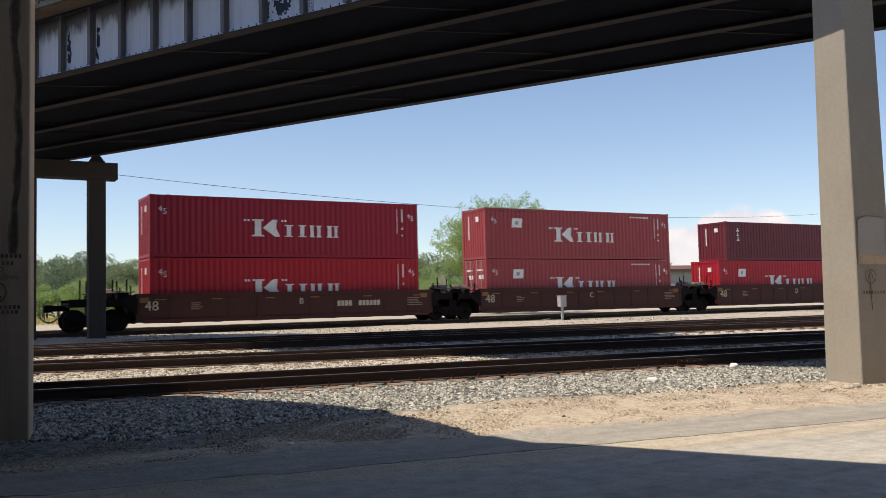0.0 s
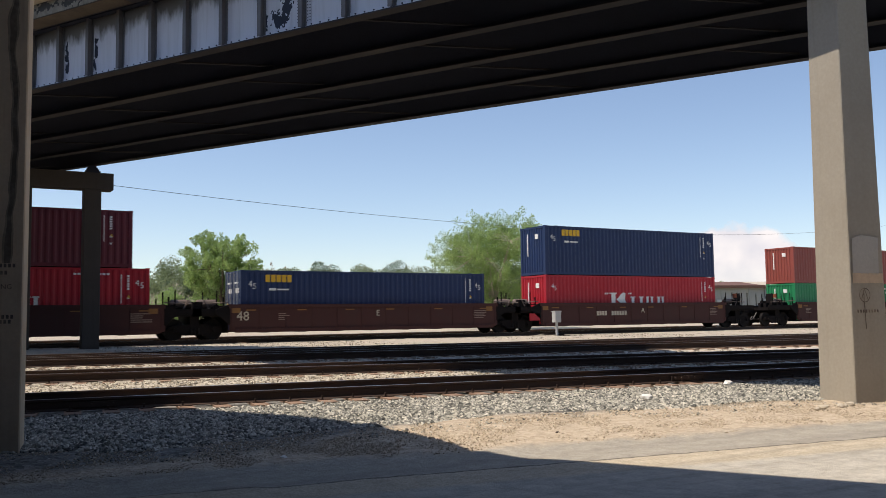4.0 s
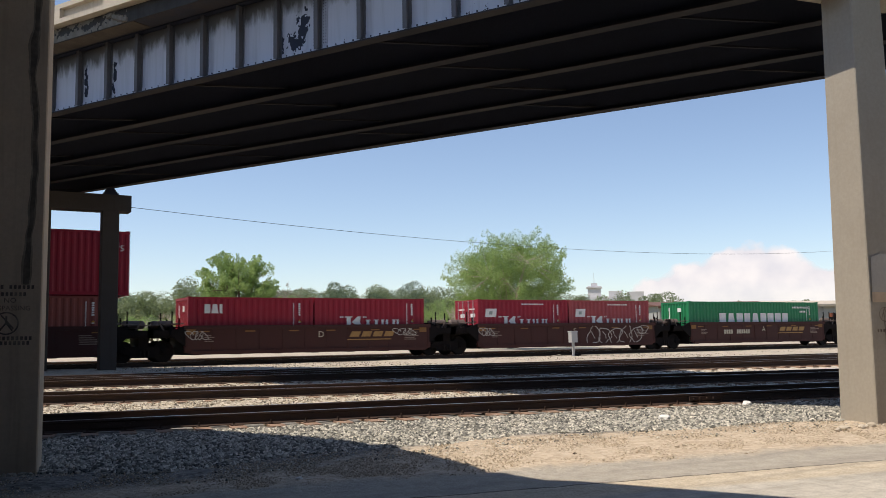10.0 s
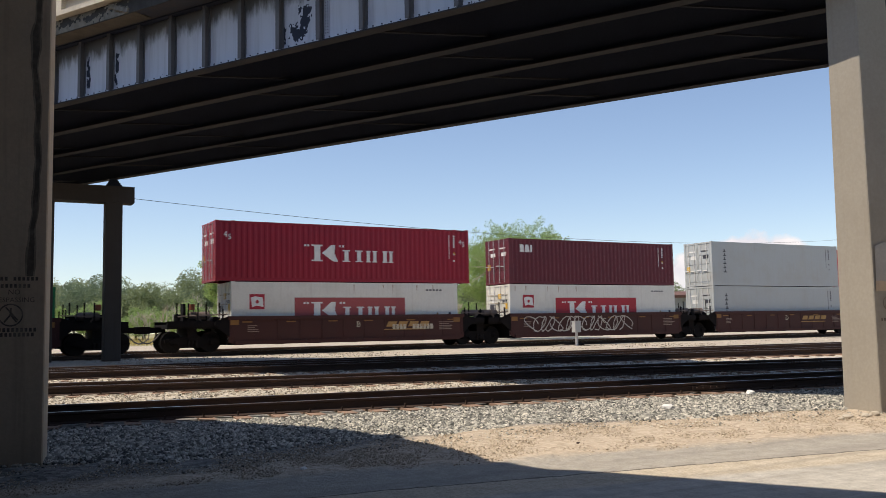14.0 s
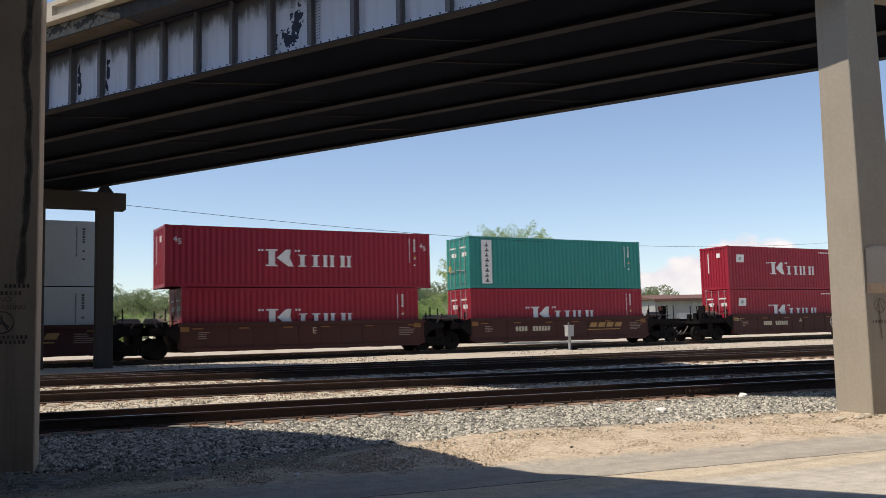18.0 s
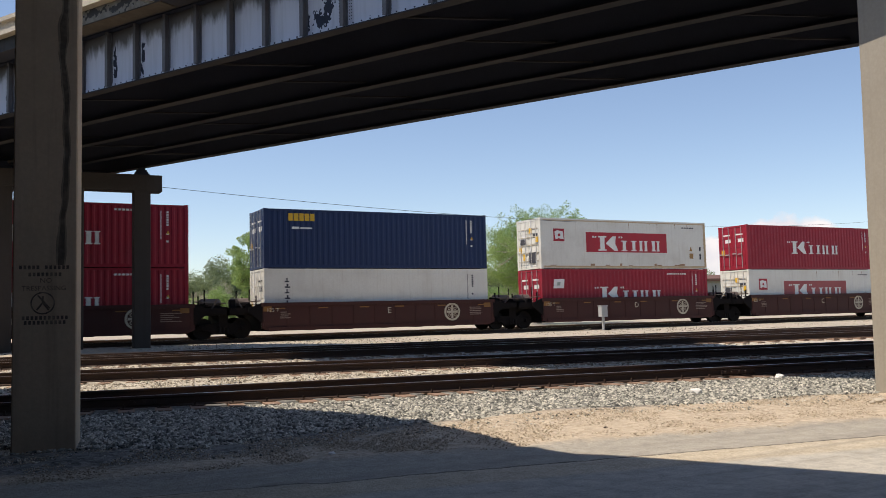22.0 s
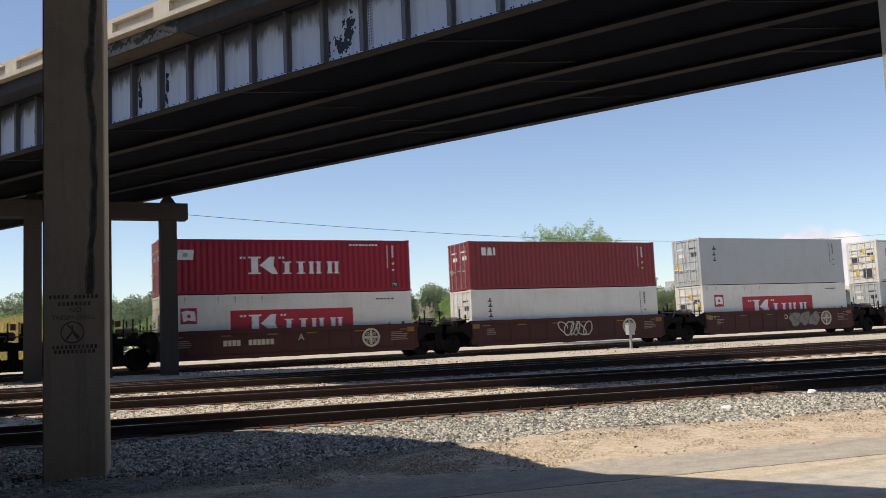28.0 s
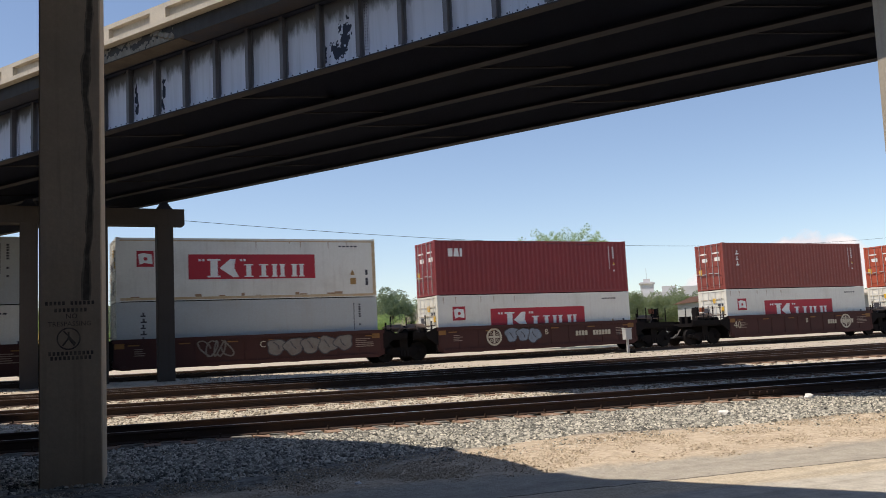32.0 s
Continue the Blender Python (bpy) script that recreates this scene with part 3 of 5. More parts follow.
# an unseen low ramp deck added on the near side of the pier, the higher main deck beyond it
# outlines and heights are drawn to cast the road's shadow edge
LOW = [(5.07, -60), (5.07, 6.20), (5.22, 6.70), (5.68, 7.28), (6.09, 8.07), (5.79, 8.60), (-58.0, 8.60), (-58.0, -60)]
HIGH = [(5.28, 8.01), (5.58, 8.48), (5.85, 9.31), (6.14, 10.21), (6.18, 11.01), (6.18, 70), (-58.0, 70), (-58.0, 8.01)]
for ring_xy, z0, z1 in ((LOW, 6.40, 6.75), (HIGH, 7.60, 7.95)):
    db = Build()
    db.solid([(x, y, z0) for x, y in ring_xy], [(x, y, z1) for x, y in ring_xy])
    part("deck_slab", db, M["shade_concrete"], over2)
for i in range(9):
    part("girder", boxes((3.2 - 6.4 * i, 11.5, 6.9, 3.5 - 6.4 * i, 70, 7.6)), M["dark_steel"], over2)
left_pier = bent("bridge_pier", 0.66, 10.62, -0.16, -4.4, 3, 0.63, 6.9, 7.5, 0.0, (M["concrete_old"], M["concrete_old"], M["dark_steel"]), "brown weathered concrete pier column with faded stencilled notice", 0.32)
# two unseen walls added to keep sky light off the shaded ground
block_side = tagged(new("wall_block_side", boxes((-7.6, -9, -0.5, -7.0, 26, 8.0)).mesh("wall_block_side", M["shade_concrete"])), "unseen dark wall added at the left to block light under the road bridge", "wall", kind="structure")
block_back = tagged(new("wall_block_back", boxes((-60, -9.6, -0.5, 60, -9.0, 6.4)).mesh("wall_block_back", M["shade_concrete"])), "unseen dark wall added behind the roadside to block light", "wall", kind="structure")


# stencilled notice and stains on the shaded column, repaint and scribble on the sunlit one
def column_marks():
    y = -0.3175
    b = Build()
    for k, (x0, x1, z) in enumerate(((-0.25, -0.04, 1.935), (0.0, 0.24, 1.935), (-0.16, 0.17, 1.86), (-0.22, 0.22, 1.40), (-0.20, 0.18, 1.35))):
        x = x0
        while x < x1:
            b.quad([(x, y, z), (x + 0.026, y, z), (x + 0.026, y, z + 0.04), (x, y, z + 0.04)])
            x += 0.042
    part("stencil_bar", b, M["stencil"], left_pier, "faded dark stencil bars")
    for text, x, z, s in (("NO", -0.05, 1.775, 0.075), ("TRESPASSING", -0.225, 1.695, 0.072)):
        ob = part("stencil_text", text_mesh(text, s, M["stencil"]), None, left_pier)
        ob.matrix_basis = pose(x, y - 0.001, z, 90, 0, 0)
    b = Build()
    ring(b, -0.02, 1.575, 0.105, 0.12, y, 28)
    stroke(b, [(-0.08, 1.50), (-0.02, 1.58), (0.04, 1.50)], 0.018, y - 0.0006)
    stroke(b, [(-0.07, 1.66), (0.05, 1.52)], 0.016, y - 0.0012)
    stroke(b, [(-0.02, 1.58), (-0.02, 1.65)], 0.02, y - 0.0018)
    part("stencil_sign", b, M["stencil"], left_pier, "faded round prohibition stencil")
    rng = random.Random(4)
    b = Build()
    for layer, (wide, lift) in enumerate(((1.0, 0.0), (0.6, 0.0006))):
        steps = []
        for i in range(101):
            z = 1.98 + 0.05 * i
            shift = 0.05 * noise.noise(Vector((z * 1.3, 2.0, 0.5))) + 0.02 * noise.noise(Vector((z * 5.0, 1.0, 3.5)))
            steps.append((z, 0.19 + shift, wide * (0.040 + 0.03 * noise.noise(Vector((z * 2.1, 5.0, 0.0))) + rng.uniform(0, 0.006))))
        for (za, xa, wa), (zb, xb, wb_) in zip(steps, steps[1:]):
            b.quad([(xa - wa, y - lift, za), (xa + wa * 0.8, y - lift, za), (xb + wb_ * 0.8, y - lift, zb), (xb - wb_, y - lift, zb)], layer)
    part("water_stain", b, [M["damp"], M["damp_dark"]], left_pier, "dark water stain down the edge")
    y = -0.352
    b = Build()
    b.quad([(-0.29, y, 1.93), (0.22, y, 1.90), (0.235, y, 2.46), (-0.1, y, 2.50), (-0.28, y, 2.44)])
    part("repaint_patch", b, M["repaint"], near_pier, "lighter repainted patch")
    b = Build()
    b.quad([(-0.30, y, 1.78), (0.30, y, 1.78), (0.30, y, 1.925), (-0.30, y, 1.93)])
    part("damp_band", b, M["concrete_old"], near_pier)
    b = Build()
    ring(b, -0.08, 1.60, 0.095, 0.108, y - 0.001, 24)
    stroke(b, [(-0.10, 1.68), (-0.08, 1.10)], 0.016, y - 0.0016)
    stroke(b, [(-0.15, 1.53), (-0.08, 1.69), (-0.02, 1.53)], 0.013, y - 0.0022)
    for k in range(8):
        b.quad([(-0.24 + k * 0.055, y - 0.001, 1.34), (-0.21 + k * 0.055, y - 0.001, 1.34), (-0.21 + k * 0.055, y - 0.001, 1.385), (-0.24 + k * 0.055, y - 0.001, 1.385)])
    part("graffiti", b, M["stencil"], near_pier, "thin dark spray-paint scribble")


M["stencil"] = surface("stencil", (0.13, 0.10, 0.08), 0.9, amount=0.95, dirt=(0.44, 0.36, 0.27), scale=7, grain=60)
M["repaint"] = surface("repaint", (0.44, 0.42, 0.38), 0.8, amount=0.2)
M["damp"] = surface("damp", (0.26, 0.205, 0.15), 0.9, amount=0.9, dirt=(0.44, 0.36, 0.27), scale=5)
M["damp_dark"] = surface("damp_dark", (0.12, 0.095, 0.072), 0.9, amount=0.9, dirt=(0.30, 0.24, 0.18), scale=6)


# ---- container train ----
RAIL_Z, LINE_Y = 0.70, 42.29
FLOOR = 0.18
FT = {45: 13.716, 40: 12.192, 20: 6.058}
HC, STD = 2.86, 2.55


def wall_build(x0, x1, z0, z1, y, out, depth=0.026, pitch=0.28):
    """A wall with upright trapezoid corrugations, y its outer face, out the sign of its outward side."""
    b = Build()
    n = max(3, round((x1 - x0) / pitch))
    p = (x1 - x0) / n
    cols = []
    for i in range(n):
        x = x0 + p * i
        cols += [(x, 0), (x + p * 0.36, 0), (x + p * 0.5, 1), (x + p * 0.86, 1)]
    cols.append((x1, 0))
    base = len(b.v)
    for x, d in cols:
        yy = y - out * depth * d
        b.v += [(x, yy, z0), (x, yy, z1)]
    for i in range(len(cols) - 1):
        a = base + 2 * i
        b.f.append((a, a + 2, a + 3, a + 1) if out < 0 else (a + 1, a + 3, a + 2, a))
        b.mi.append(0)
    return b


def end_wall_build(y0, y1, z0, z1, x, out):
    b = wall_build(y0, y1, z0, z1, 0, -1, 0.045, 0.24)
    b.v = [(x - out * vv[1], vv[0], vv[2]) for vv in b.v]
    return b


def flat(b, x0, z0, x1, z1, y, shear=0.0, mi=0):
    b.quad([(x0, y, z0), (x1, y, z0), (x1 + shear, y, z1), (x0 + shear, y, z1)], mi)


def letters(b, x, z, h, y, pattern, gap=0.16):
    """A word mark as plain shapes: w = upright bar, n = slanted bar, t = bar with a foot. Returns the end."""
    for ch in pattern:
        if ch == "w":
            flat(b, x, z, x + 0.30 * h, z + h, y)
            x += 0.30 * h
        elif ch == "t":
            flat(b, x + 0.1 * h, z, x + 0.42 * h, z + h, y)
            flat(b, x, z, x + 0.78 * h, z + 0.16 * h, y - 0.001)
            x += 0.78 * h
        elif ch == "n":
            b.quad([(x, y, z), (x + 0.80 * h, y, z), (x + 0.62 * h, y, z + h), (x + 0.18 * h, y, z + h)])
            x += 0.80 * h
        elif ch == "k":
            flat(b, x, z, x + 0.36 * h, z + h, y)
            b.quad([(x + 0.36 * h, y, z + 0.34 * h), (x + 0.86 * h, y, z), (x + 1.08 * h, y, z), (x + 0.55 * h, y, z + 0.62 * h)])
            b.quad([(x + 0.36 * h, y, z + 0.42 * h), (x + 0.58 * h, y, z + 0.52 * h), (x + 0.96 * h, y, z + h), (x + 0.70 * h, y, z + h)])
            x += 1.08 * h
        elif ch == "b":
            flat(b, x, z, x + 0.62 * h, z + h, y)
            x += 0.62 * h
        elif ch == "f":
            flat(b, x, z, x + 0.66 * h, z + h, y)
            x += 0.66 * h
        x += gap * h
    return x


def mark_parts(name, b, mat, parent, label=""):
    """Painted shapes, each a mesh of its own: the first is the mark, the others hang under it."""
    first = None
    for f in b.f:
        one = Build()
        one.quad([b.v[k] for k in f])
        ob = part(name if first is None else "mark_shape", one, mat, first or parent, label if first is None else "")
        first = first or ob
    return first


def big_mark(b, cx, z, y, s=1.0):
    """The large word mark: one tall shape between ticks, then four shorter shapes."""
    def bar(x0, x1, z0, z1, lean=0.0, lift=0.0):
        flat(b, cx + x0 * s, z + z0 * s, cx + x1 * s, z + z1 * s, y - lift, lean * s)
    for k in (-2.50, -2.34, -0.66, -0.50):
        bar(k, k + 0.10, 0.72, 0.82)
    # a tall slab on feet with a plain wedge beside it
    bar(-1.98, -1.66, 0.06, 0.76)
    bar(-2.12, -1.54, 0.0, 0.075)
    bar(-2.12, -1.54, 0.745, 0.82)
    b.quad([(cx + vx * s, y, z + vz * s) for vx, vz in ((-1.58, 0.41), (-0.98, 0.0), (-0.72, 0.0), (-0.92, 0.41), (-0.86, 0.82), (-1.10, 0.82))])
    # four shorter blocks: pairs of plain uprights on thin feet
    for x0, x1, wide in ((-0.38, -0.16, 0.10), (0.31, 0.52, 0.10), (0.84, 1.02, 0.04), (1.20, 1.38, 0.04), (1.76, 1.96, 0.05), (2.12, 2.28, 0.05)):
        bar(x0, x1, 0.05, 0.54)
        bar(x0 - wide, x1 + wide, 0.53, 0.585)
        bar(x0 - wide, x1 + wide, 0.0, 0.055)


def text_mesh(text, size, mat):
    c = bpy.data.curves.new("text", "FONT")
    c.body, c.size, c.align_x, c.align_y = text, size, "LEFT", "BOTTOM"
    c.resolution_u = 2
    ob = bpy.data.objects.new("text", c)
    scene.collection.objects.link(ob)
    me = bpy.data.meshes.new_from_object(ob.evaluated_get(bpy.context.evaluated_depsgraph_get()))
    bpy.data.objects.remove(ob)
    bpy.data.curves.remove(c)
    me.materials.clear()
    me.materials.append(mat)
    return me


TEXTS = {}


def words(parent, text, size, mat, x, y, z, name="number"):
    key = (text, size, mat.name)
    if key not in TEXTS:
        TEXTS[key] = text_mesh(text, size, mat)
    ob = part(name, TEXTS[key], None, parent)
    ob.matrix_basis = pose(x, y, z, 90, 0, 0)
    return ob


def make_container(feet, high, paint, mark, doors, label):
    """A shipping container, its base at z = 0 and its middle at x = 0; the near long side is at y = -1.22."""
    L, mat = FT[feet], M[paint]
    x0, x1, y0, y1 = -L / 2, L / 2, -1.219, 1.219
    t = thing("shipping_container", Matrix(), label, "container", "containers on the train")
    smooth = mark.startswith("reefer") or mark == "column_flat" or paint in ("white", "grey")
    fr = Build()
    for x in (x0, x1 - 0.16):
        for y in (y0, y1 - 0.14):
            fr.box(x, y, 0.0, x + 0.16, y + 0.14, high)
    for y in (y0, y1 - 0.09):
        fr.box(x0 + 0.16, y, 0.02, x1 - 0.16, y + 0.09, 0.17)
        fr.box(x0 + 0.16, y, high - 0.10, x1 - 0.16, y + 0.09, high - 0.015)
    for x in (x0, x1 - 0.10):
        fr.box(x, y0 + 0.14, 0.02, x + 0.10, y1 - 0.14, 0.16)
        fr.box(x, y0 + 0.14, high - 0.12, x + 0.10, y1 - 0.14, high - 0.015)
    part("frame", fr, mat, t)
    xs = [x0 + 0.085, x1 - 0.085] + ([-6.01, 6.01] if feet == 45 else [])
    cast = boxes((-0.089, -0.081, 0.0, 0.089, 0.081, 0.12)).mesh("corner_casting", mat)
    for x in xs:
        for y in (y0 + 0.077, y1 - 0.077):
            for z in (-0.004, high - 0.116):
                part("corner_casting", cast, None, t).matrix_basis = pose(x, y, z)
    part("roof", boxes((x0 + 0.05, y0 + 0.05, high - 0.05, x1 - 0.05, y1 - 0.05, high - 0.02)), mat, t)
    part("floor", boxes((x0 + 0.05, y0 + 0.05, 0.12, x1 - 0.05, y1 - 0.05, 0.16)), M["car_dark"], t)
    for out, y in ((-1, y0 + 0.012), (1, y1 - 0.012)):
        if smooth:
            w = boxes((x0 + 0.16, y - 0.01, 0.17, x1 - 0.16, y + 0.01, high - 0.10))
        else:
            w = wall_build(x0 + 0.16, x1 - 0.16, 0.17, high - 0.10, y, out)
        part("side_wall", w, mat, t)
    # ends: corrugated, or a pair of doors with lock rods
    part("end_wall", end_wall_build(y0 + 0.14, y1 - 0.14, 0.16, high - 0.12, x1 - 0.012, 1), mat, t)
    if doors:
        for s in (-1, 1):
            a, c = (y0 + 0.14, -0.01) if s < 0 else (0.01, y1 - 0.14)
            d = Build()
            d.box(x0 + 0.02, a, 0.17, x0 + 0.07, c, high - 0.13)
            for i in range(4):
                z = 0.30 + i * (high - 0.55) / 4
                d.box(x0 - 0.004, a + 0.08, z, x0 + 0.02, c - 0.08, z + (high - 0.55) / 4 - 0.12)
            leaf = part("door_leaf", d, mat, t)
            for k in (0.28, 0.74):
                rod = Build()
                yy = a + (c - a) * k
                rod.tube((x0 - 0.035, yy, 0.10), (x0 - 0.035, yy, high - 0.05), 0.02, n=6)
                rod.box(x0 - 0.06, yy - 0.02, 0.95 + 0.1 * k, x0 - 0.03, yy + 0.34, 1.0 + 0.1 * k)
                part("lock_rod", rod, M["grey_box"] if not smooth else M["mark_white"], leaf)
            lab = Build()
            lab.box(x0 - 0.012, a + 0.15, high * 0.62, x0 - 0.004, c - 0.45, high * 0.70)
            lab.box(x0 - 0.012, a + 0.2, high * 0.78, x0 - 0.004, c - 0.25, high * 0.81)
            part("placard", lab, M["mark_white"] if s > 0 or sum(PAINT[paint]) < 1.2 else M["mark_dark"], leaf)
    else:
        part("end_wall", end_wall_build(y0 + 0.14, y1 - 0.14, 0.16, high - 0.12, x0 + 0.012, -1), mat, t)
    if not doors and not smooth:
        for ya, yb, za, zb in ((-0.55, -0.25, 0.74, 0.84), (0.45, 0.52, 0.40, 0.86)):
            part("end_code", boxes((x0 - 0.012, ya, high * za, x0 + 0.008, yb, high * zb)), M["mark_white"], t)
    if doors:
        b = Build()
        b.box(x0 - 0.016, 0.72, high * 0.34, x0 - 0.004, 0.98, high * 0.46)
        part("door_sticker", b, M["mark_yellow"], t, "orange-yellow sticker on a door")
    y = y0 - 0.006
    white, red, dark = M["mark_white"], M["mark_red"], M["mark_dark"]
    if paint not in ("white", "grey"):
        b = Build()
        e = x1 - (0.95 if feet > 20 else 0.75)
        b.quad([(e - 0.03, y, high * 0.53), (e + 0.13, y, high * 0.53), (e + 0.05, y, high * 0.585)])
        part("warning_label", b, M["mark_yellow"], t, "small yellow warning triangle")
        b = Build()
        for k in range(9):
            flat(b, x1 - 3.2 + k * 0.17, high * 0.885, x1 - 3.08 + k * 0.17, high * 0.915, y)
        if mark == "kflag":
            mark_parts("small_mark", b, white, t)
    if mark in ("k", "kflag"):
        b = Build()
        big_mark(b, 0.0, high * (0.355 if feet > 20 else 0.42), y, 1.0 if feet > 20 else 0.68)
        mark_parts("word_mark", b, white, t, "white painted word mark")
    if mark == "kflag":
        b = Build()
        fx = x0 + (1.75 if feet == 45 else (0.75 if feet > 20 else 0.45))
        flat(b, fx, high * 0.62, fx + 0.70, high * 0.80, y, 0.06)
        part("flag_mark", b, white, t)
        b = Build()
        flat(b, fx + 0.24, high * 0.675, fx + 0.46, high * 0.745, y - 0.002, 0.03)
        part("flag_disc", b, M["mark_faint"], t)
    if mark.startswith("reefer"):
        if mark != "reefer_plain":
            b = Build()
            flat(b, -3.0, high * 0.335, 2.97, high * 0.735, y)
            part("red_panel", b, M["faded_red"] if mark == "reefer_faded" else red, t, "red painted panel")
            b = Build()
            big_mark(b, 0.03, high * 0.365, y - 0.003, 1.03)
            mark_parts("word_mark", b, white, t, "white painted word mark")
            b = Build()
            flat(b, x0 + 0.86, high * 0.54, x0 + 1.60, high * 0.79, y)
            part("emblem", b, red, t)
            b = Build()
            b.quad([(x0 + px, y - 0.003, high * pz) for px, pz in ((0.99, 0.575), (1.20, 0.60), (1.55, 0.58), (1.50, 0.735), (1.14, 0.755), (0.93, 0.735))])
            part("emblem_flag", b, white, t)
            b = Build()
            ring(b, x0 + 1.24, high * 0.665, 0.0, 0.085, y - 0.005, 12)
            part("emblem_disc", b, red, t)
        b = Build()
        b.quad([(x1 - 1.35, y, high * 0.38), (x1 - 1.10, y, high * 0.38), (x1 - 1.225, y, high * 0.48)])
        flat(b, x1 - 1.35, high * 0.22, x1 - 1.05, high * 0.33, y)
        part("warning_label", b, M["mark_gold"], t)
        b = Build()
        flat(b, x1 - 0.55, high * 0.38, x1 - 0.42, high * 0.47, y)
        flat(b, x1 - 0.55, high * 0.20, x1 - 0.42, high * 0.33, y)
        for i in range(5):
            flat(b, x1 - 1.9 + i * 0.2, high * 0.86, x1 - 1.75 + i * 0.2, high * 0.885, y)
        mark_parts("small_mark", b, dark, t)
        bands = Build()
        for i in range(1, 10):
            x = x0 + L * i / 10
            bands.box(x - 0.012, y0 - 0.001, 0.17, x + 0.012, y0 + 0.004, high - 0.10)
        bands.box(x0 + 0.16, y0 - 0.003, 0.17, x1 - 0.16, y0 + 0.004, 0.34)
        part("panel_seam", bands, M["white"], t)
        if mark == "reefer_rusty":
            b = Build()
            b.box(x0 + 0.16, y0 - 0.006, high - 0.16, x1 - 0.16, y0 + 0.004, high - 0.10)
            b.box(x0 + 0.16, y0 - 0.006, 0.06, x1 - 0.16, y0 + 0.004, 0.17)
            b.box(x1 - 0.17, y0 - 0.006, 0.1, x1 - 0.005, y0 + 0.004, high - 0.1)
            part("rusty_edges", b, M["rusty_white"], t, "rust-stained edge rails")
        b = Build()
        for z in (0.45, 0.9, 1.35, 1.8, 2.25):
            b.box(x0 - 0.03, -1.0, z, x0 - 0.005, 1.0, z + 0.05)
        part("end_rib", b, M["cream"], t)
        for ya, yb, za, zb in ((-0.75, -0.05, 0.35, 0.95), (0.25, 0.85, 1.45, 1.75)):
            part("end_grille", boxes((x0 - 0.034, ya, za, x0 - 0.012, yb, zb)), M["mark_dark"], t, "dark machinery grille")
        for ya, yb, za, zb in ((-0.98, -0.72, 1.50, 1.80), (0.30, 0.55, 0.55, 0.90), (-0.35, -0.10, 2.05, 2.35)):
            part("end_sticker", boxes((x0 - 0.036, ya, za, x0 - 0.012, yb, zb)), M["mark_yellow"], t, "yellow warning sticker")
        b = Build()
        rng = random.Random(round(L * 10) + len(mark))
        for k in range(9):
            x, w = rng.uniform(x0 + 0.3, x1 - 1.2), rng.uniform(0.08, 0.5)
            flat(b, x, 0.175, x + w, 0.175 + rng.uniform(0.03, 0.14), y + 0.0015)
        for k in range(5):
            x = rng.uniform(x0 + 0.3, x1 - 0.6)
            b.quad([(x, y + 0.0015, high - 0.11), (x + 0.05, y + 0.0015, high - 0.11), (x + 0.03, y + 0.0015, high - 0.11 - rng.uniform(0.15, 0.5))])
        mark_parts("rust_mark", b, M["rust_streak"], t, "small rust runs at the rails")
    if mark in ("column", "column_flat", "stub", "upright"):
        b = Build()
        n, h0, h1 = {"column": (6, 0.30, 0.86), "column_flat": (6, 0.30, 0.86), "stub": (3, 0.50, 0.86), "upright": (8, 0.12, 0.90)}[mark]
        m = dark if sum(PAINT[paint]) > 1.2 or mark == "upright" else white
        dz = high * (h1 - h0) / n
        for i in range(n):
            z = high * h0 + dz * i
            w = 0.22 if i % 2 else 0.26
            flat(b, x0 + 1.0, z, x0 + 1.0 + w, z + dz * 0.26, y - 0.003)
            flat(b, x0 + 1.0 + w * 0.36, z, x0 + 1.0 + w * 0.68, z + dz * 0.74, y - 0.004)
        mark_parts("word_mark", b, m, t, "column of small painted shapes")
        if mark == "upright":
            b = Build()
            flat(b, x0 + 0.78, high * 0.09, x0 + 1.45, high * 0.93, y)
            part("white_panel", b, white, t)
    if mark == "short":
        b = Build()
        letters(b, x0 + 0.75, high * 0.70, 0.42, y, "bnw", 0.12)
        mark_parts("word_mark", b, white, t)
    if mark == "yellow_word":
        b = Build()
        letters(b, x0 + 1.22, high * 0.80, 0.36, y, "bbbbb", 0.14)
        mark_parts("word_mark", b, M["mark_yellow"], t, "yellow painted word mark")
        b = Build()
        flat(b, x0 + 1.4, high * 0.66, x0 + 1.75, high * 0.70, y)
        flat(b, x0 + 1.8, high * 0.665, x0 + 2.4, high * 0.69, y)
        part("tag_line", b, white, t)
    if mark == "broad":
        b = Build()
        letters(b, -3.45, high * 0.36, 0.88, y, "fnfbnbffb", 0.15)
        mark_parts("word_mark", b, white, t, "large white painted word mark")
        b = Build()
        for i in range(11):
            flat(b, x1 - 2.6 + i * 0.15, high * 0.83, x1 - 2.5 + i * 0.15, high * 0.88, y)
        for i in range(4):
            flat(b, x1 - 1.9 + i * 0.15, high * 0.72, x1 - 1.8 + i * 0.15, high * 0.77, y)
        mark_parts("small_mark", b, white, t)
    if feet == 45 and mark != "short":
        for x in (x0 + 0.38, x1 - 0.62):
            words(t, "4", 0.38, white, x, y, high * 0.70)
            words(t, "5", 0.38, white, x + 0.20, y, high * 0.66)
    # stacked code marks by the far post
    if feet == 40 and high == STD and mark == "kflag":
        part("route_plate", boxes((x1 - 1.05, y - 0.004, high * 0.07, x1 - 0.68, y + 0.004, high * 0.18)), dark, t)
        words(t, "TIR", 0.20, white, x1 - 1.02, y - 0.006, high * 0.085, "route_sign")
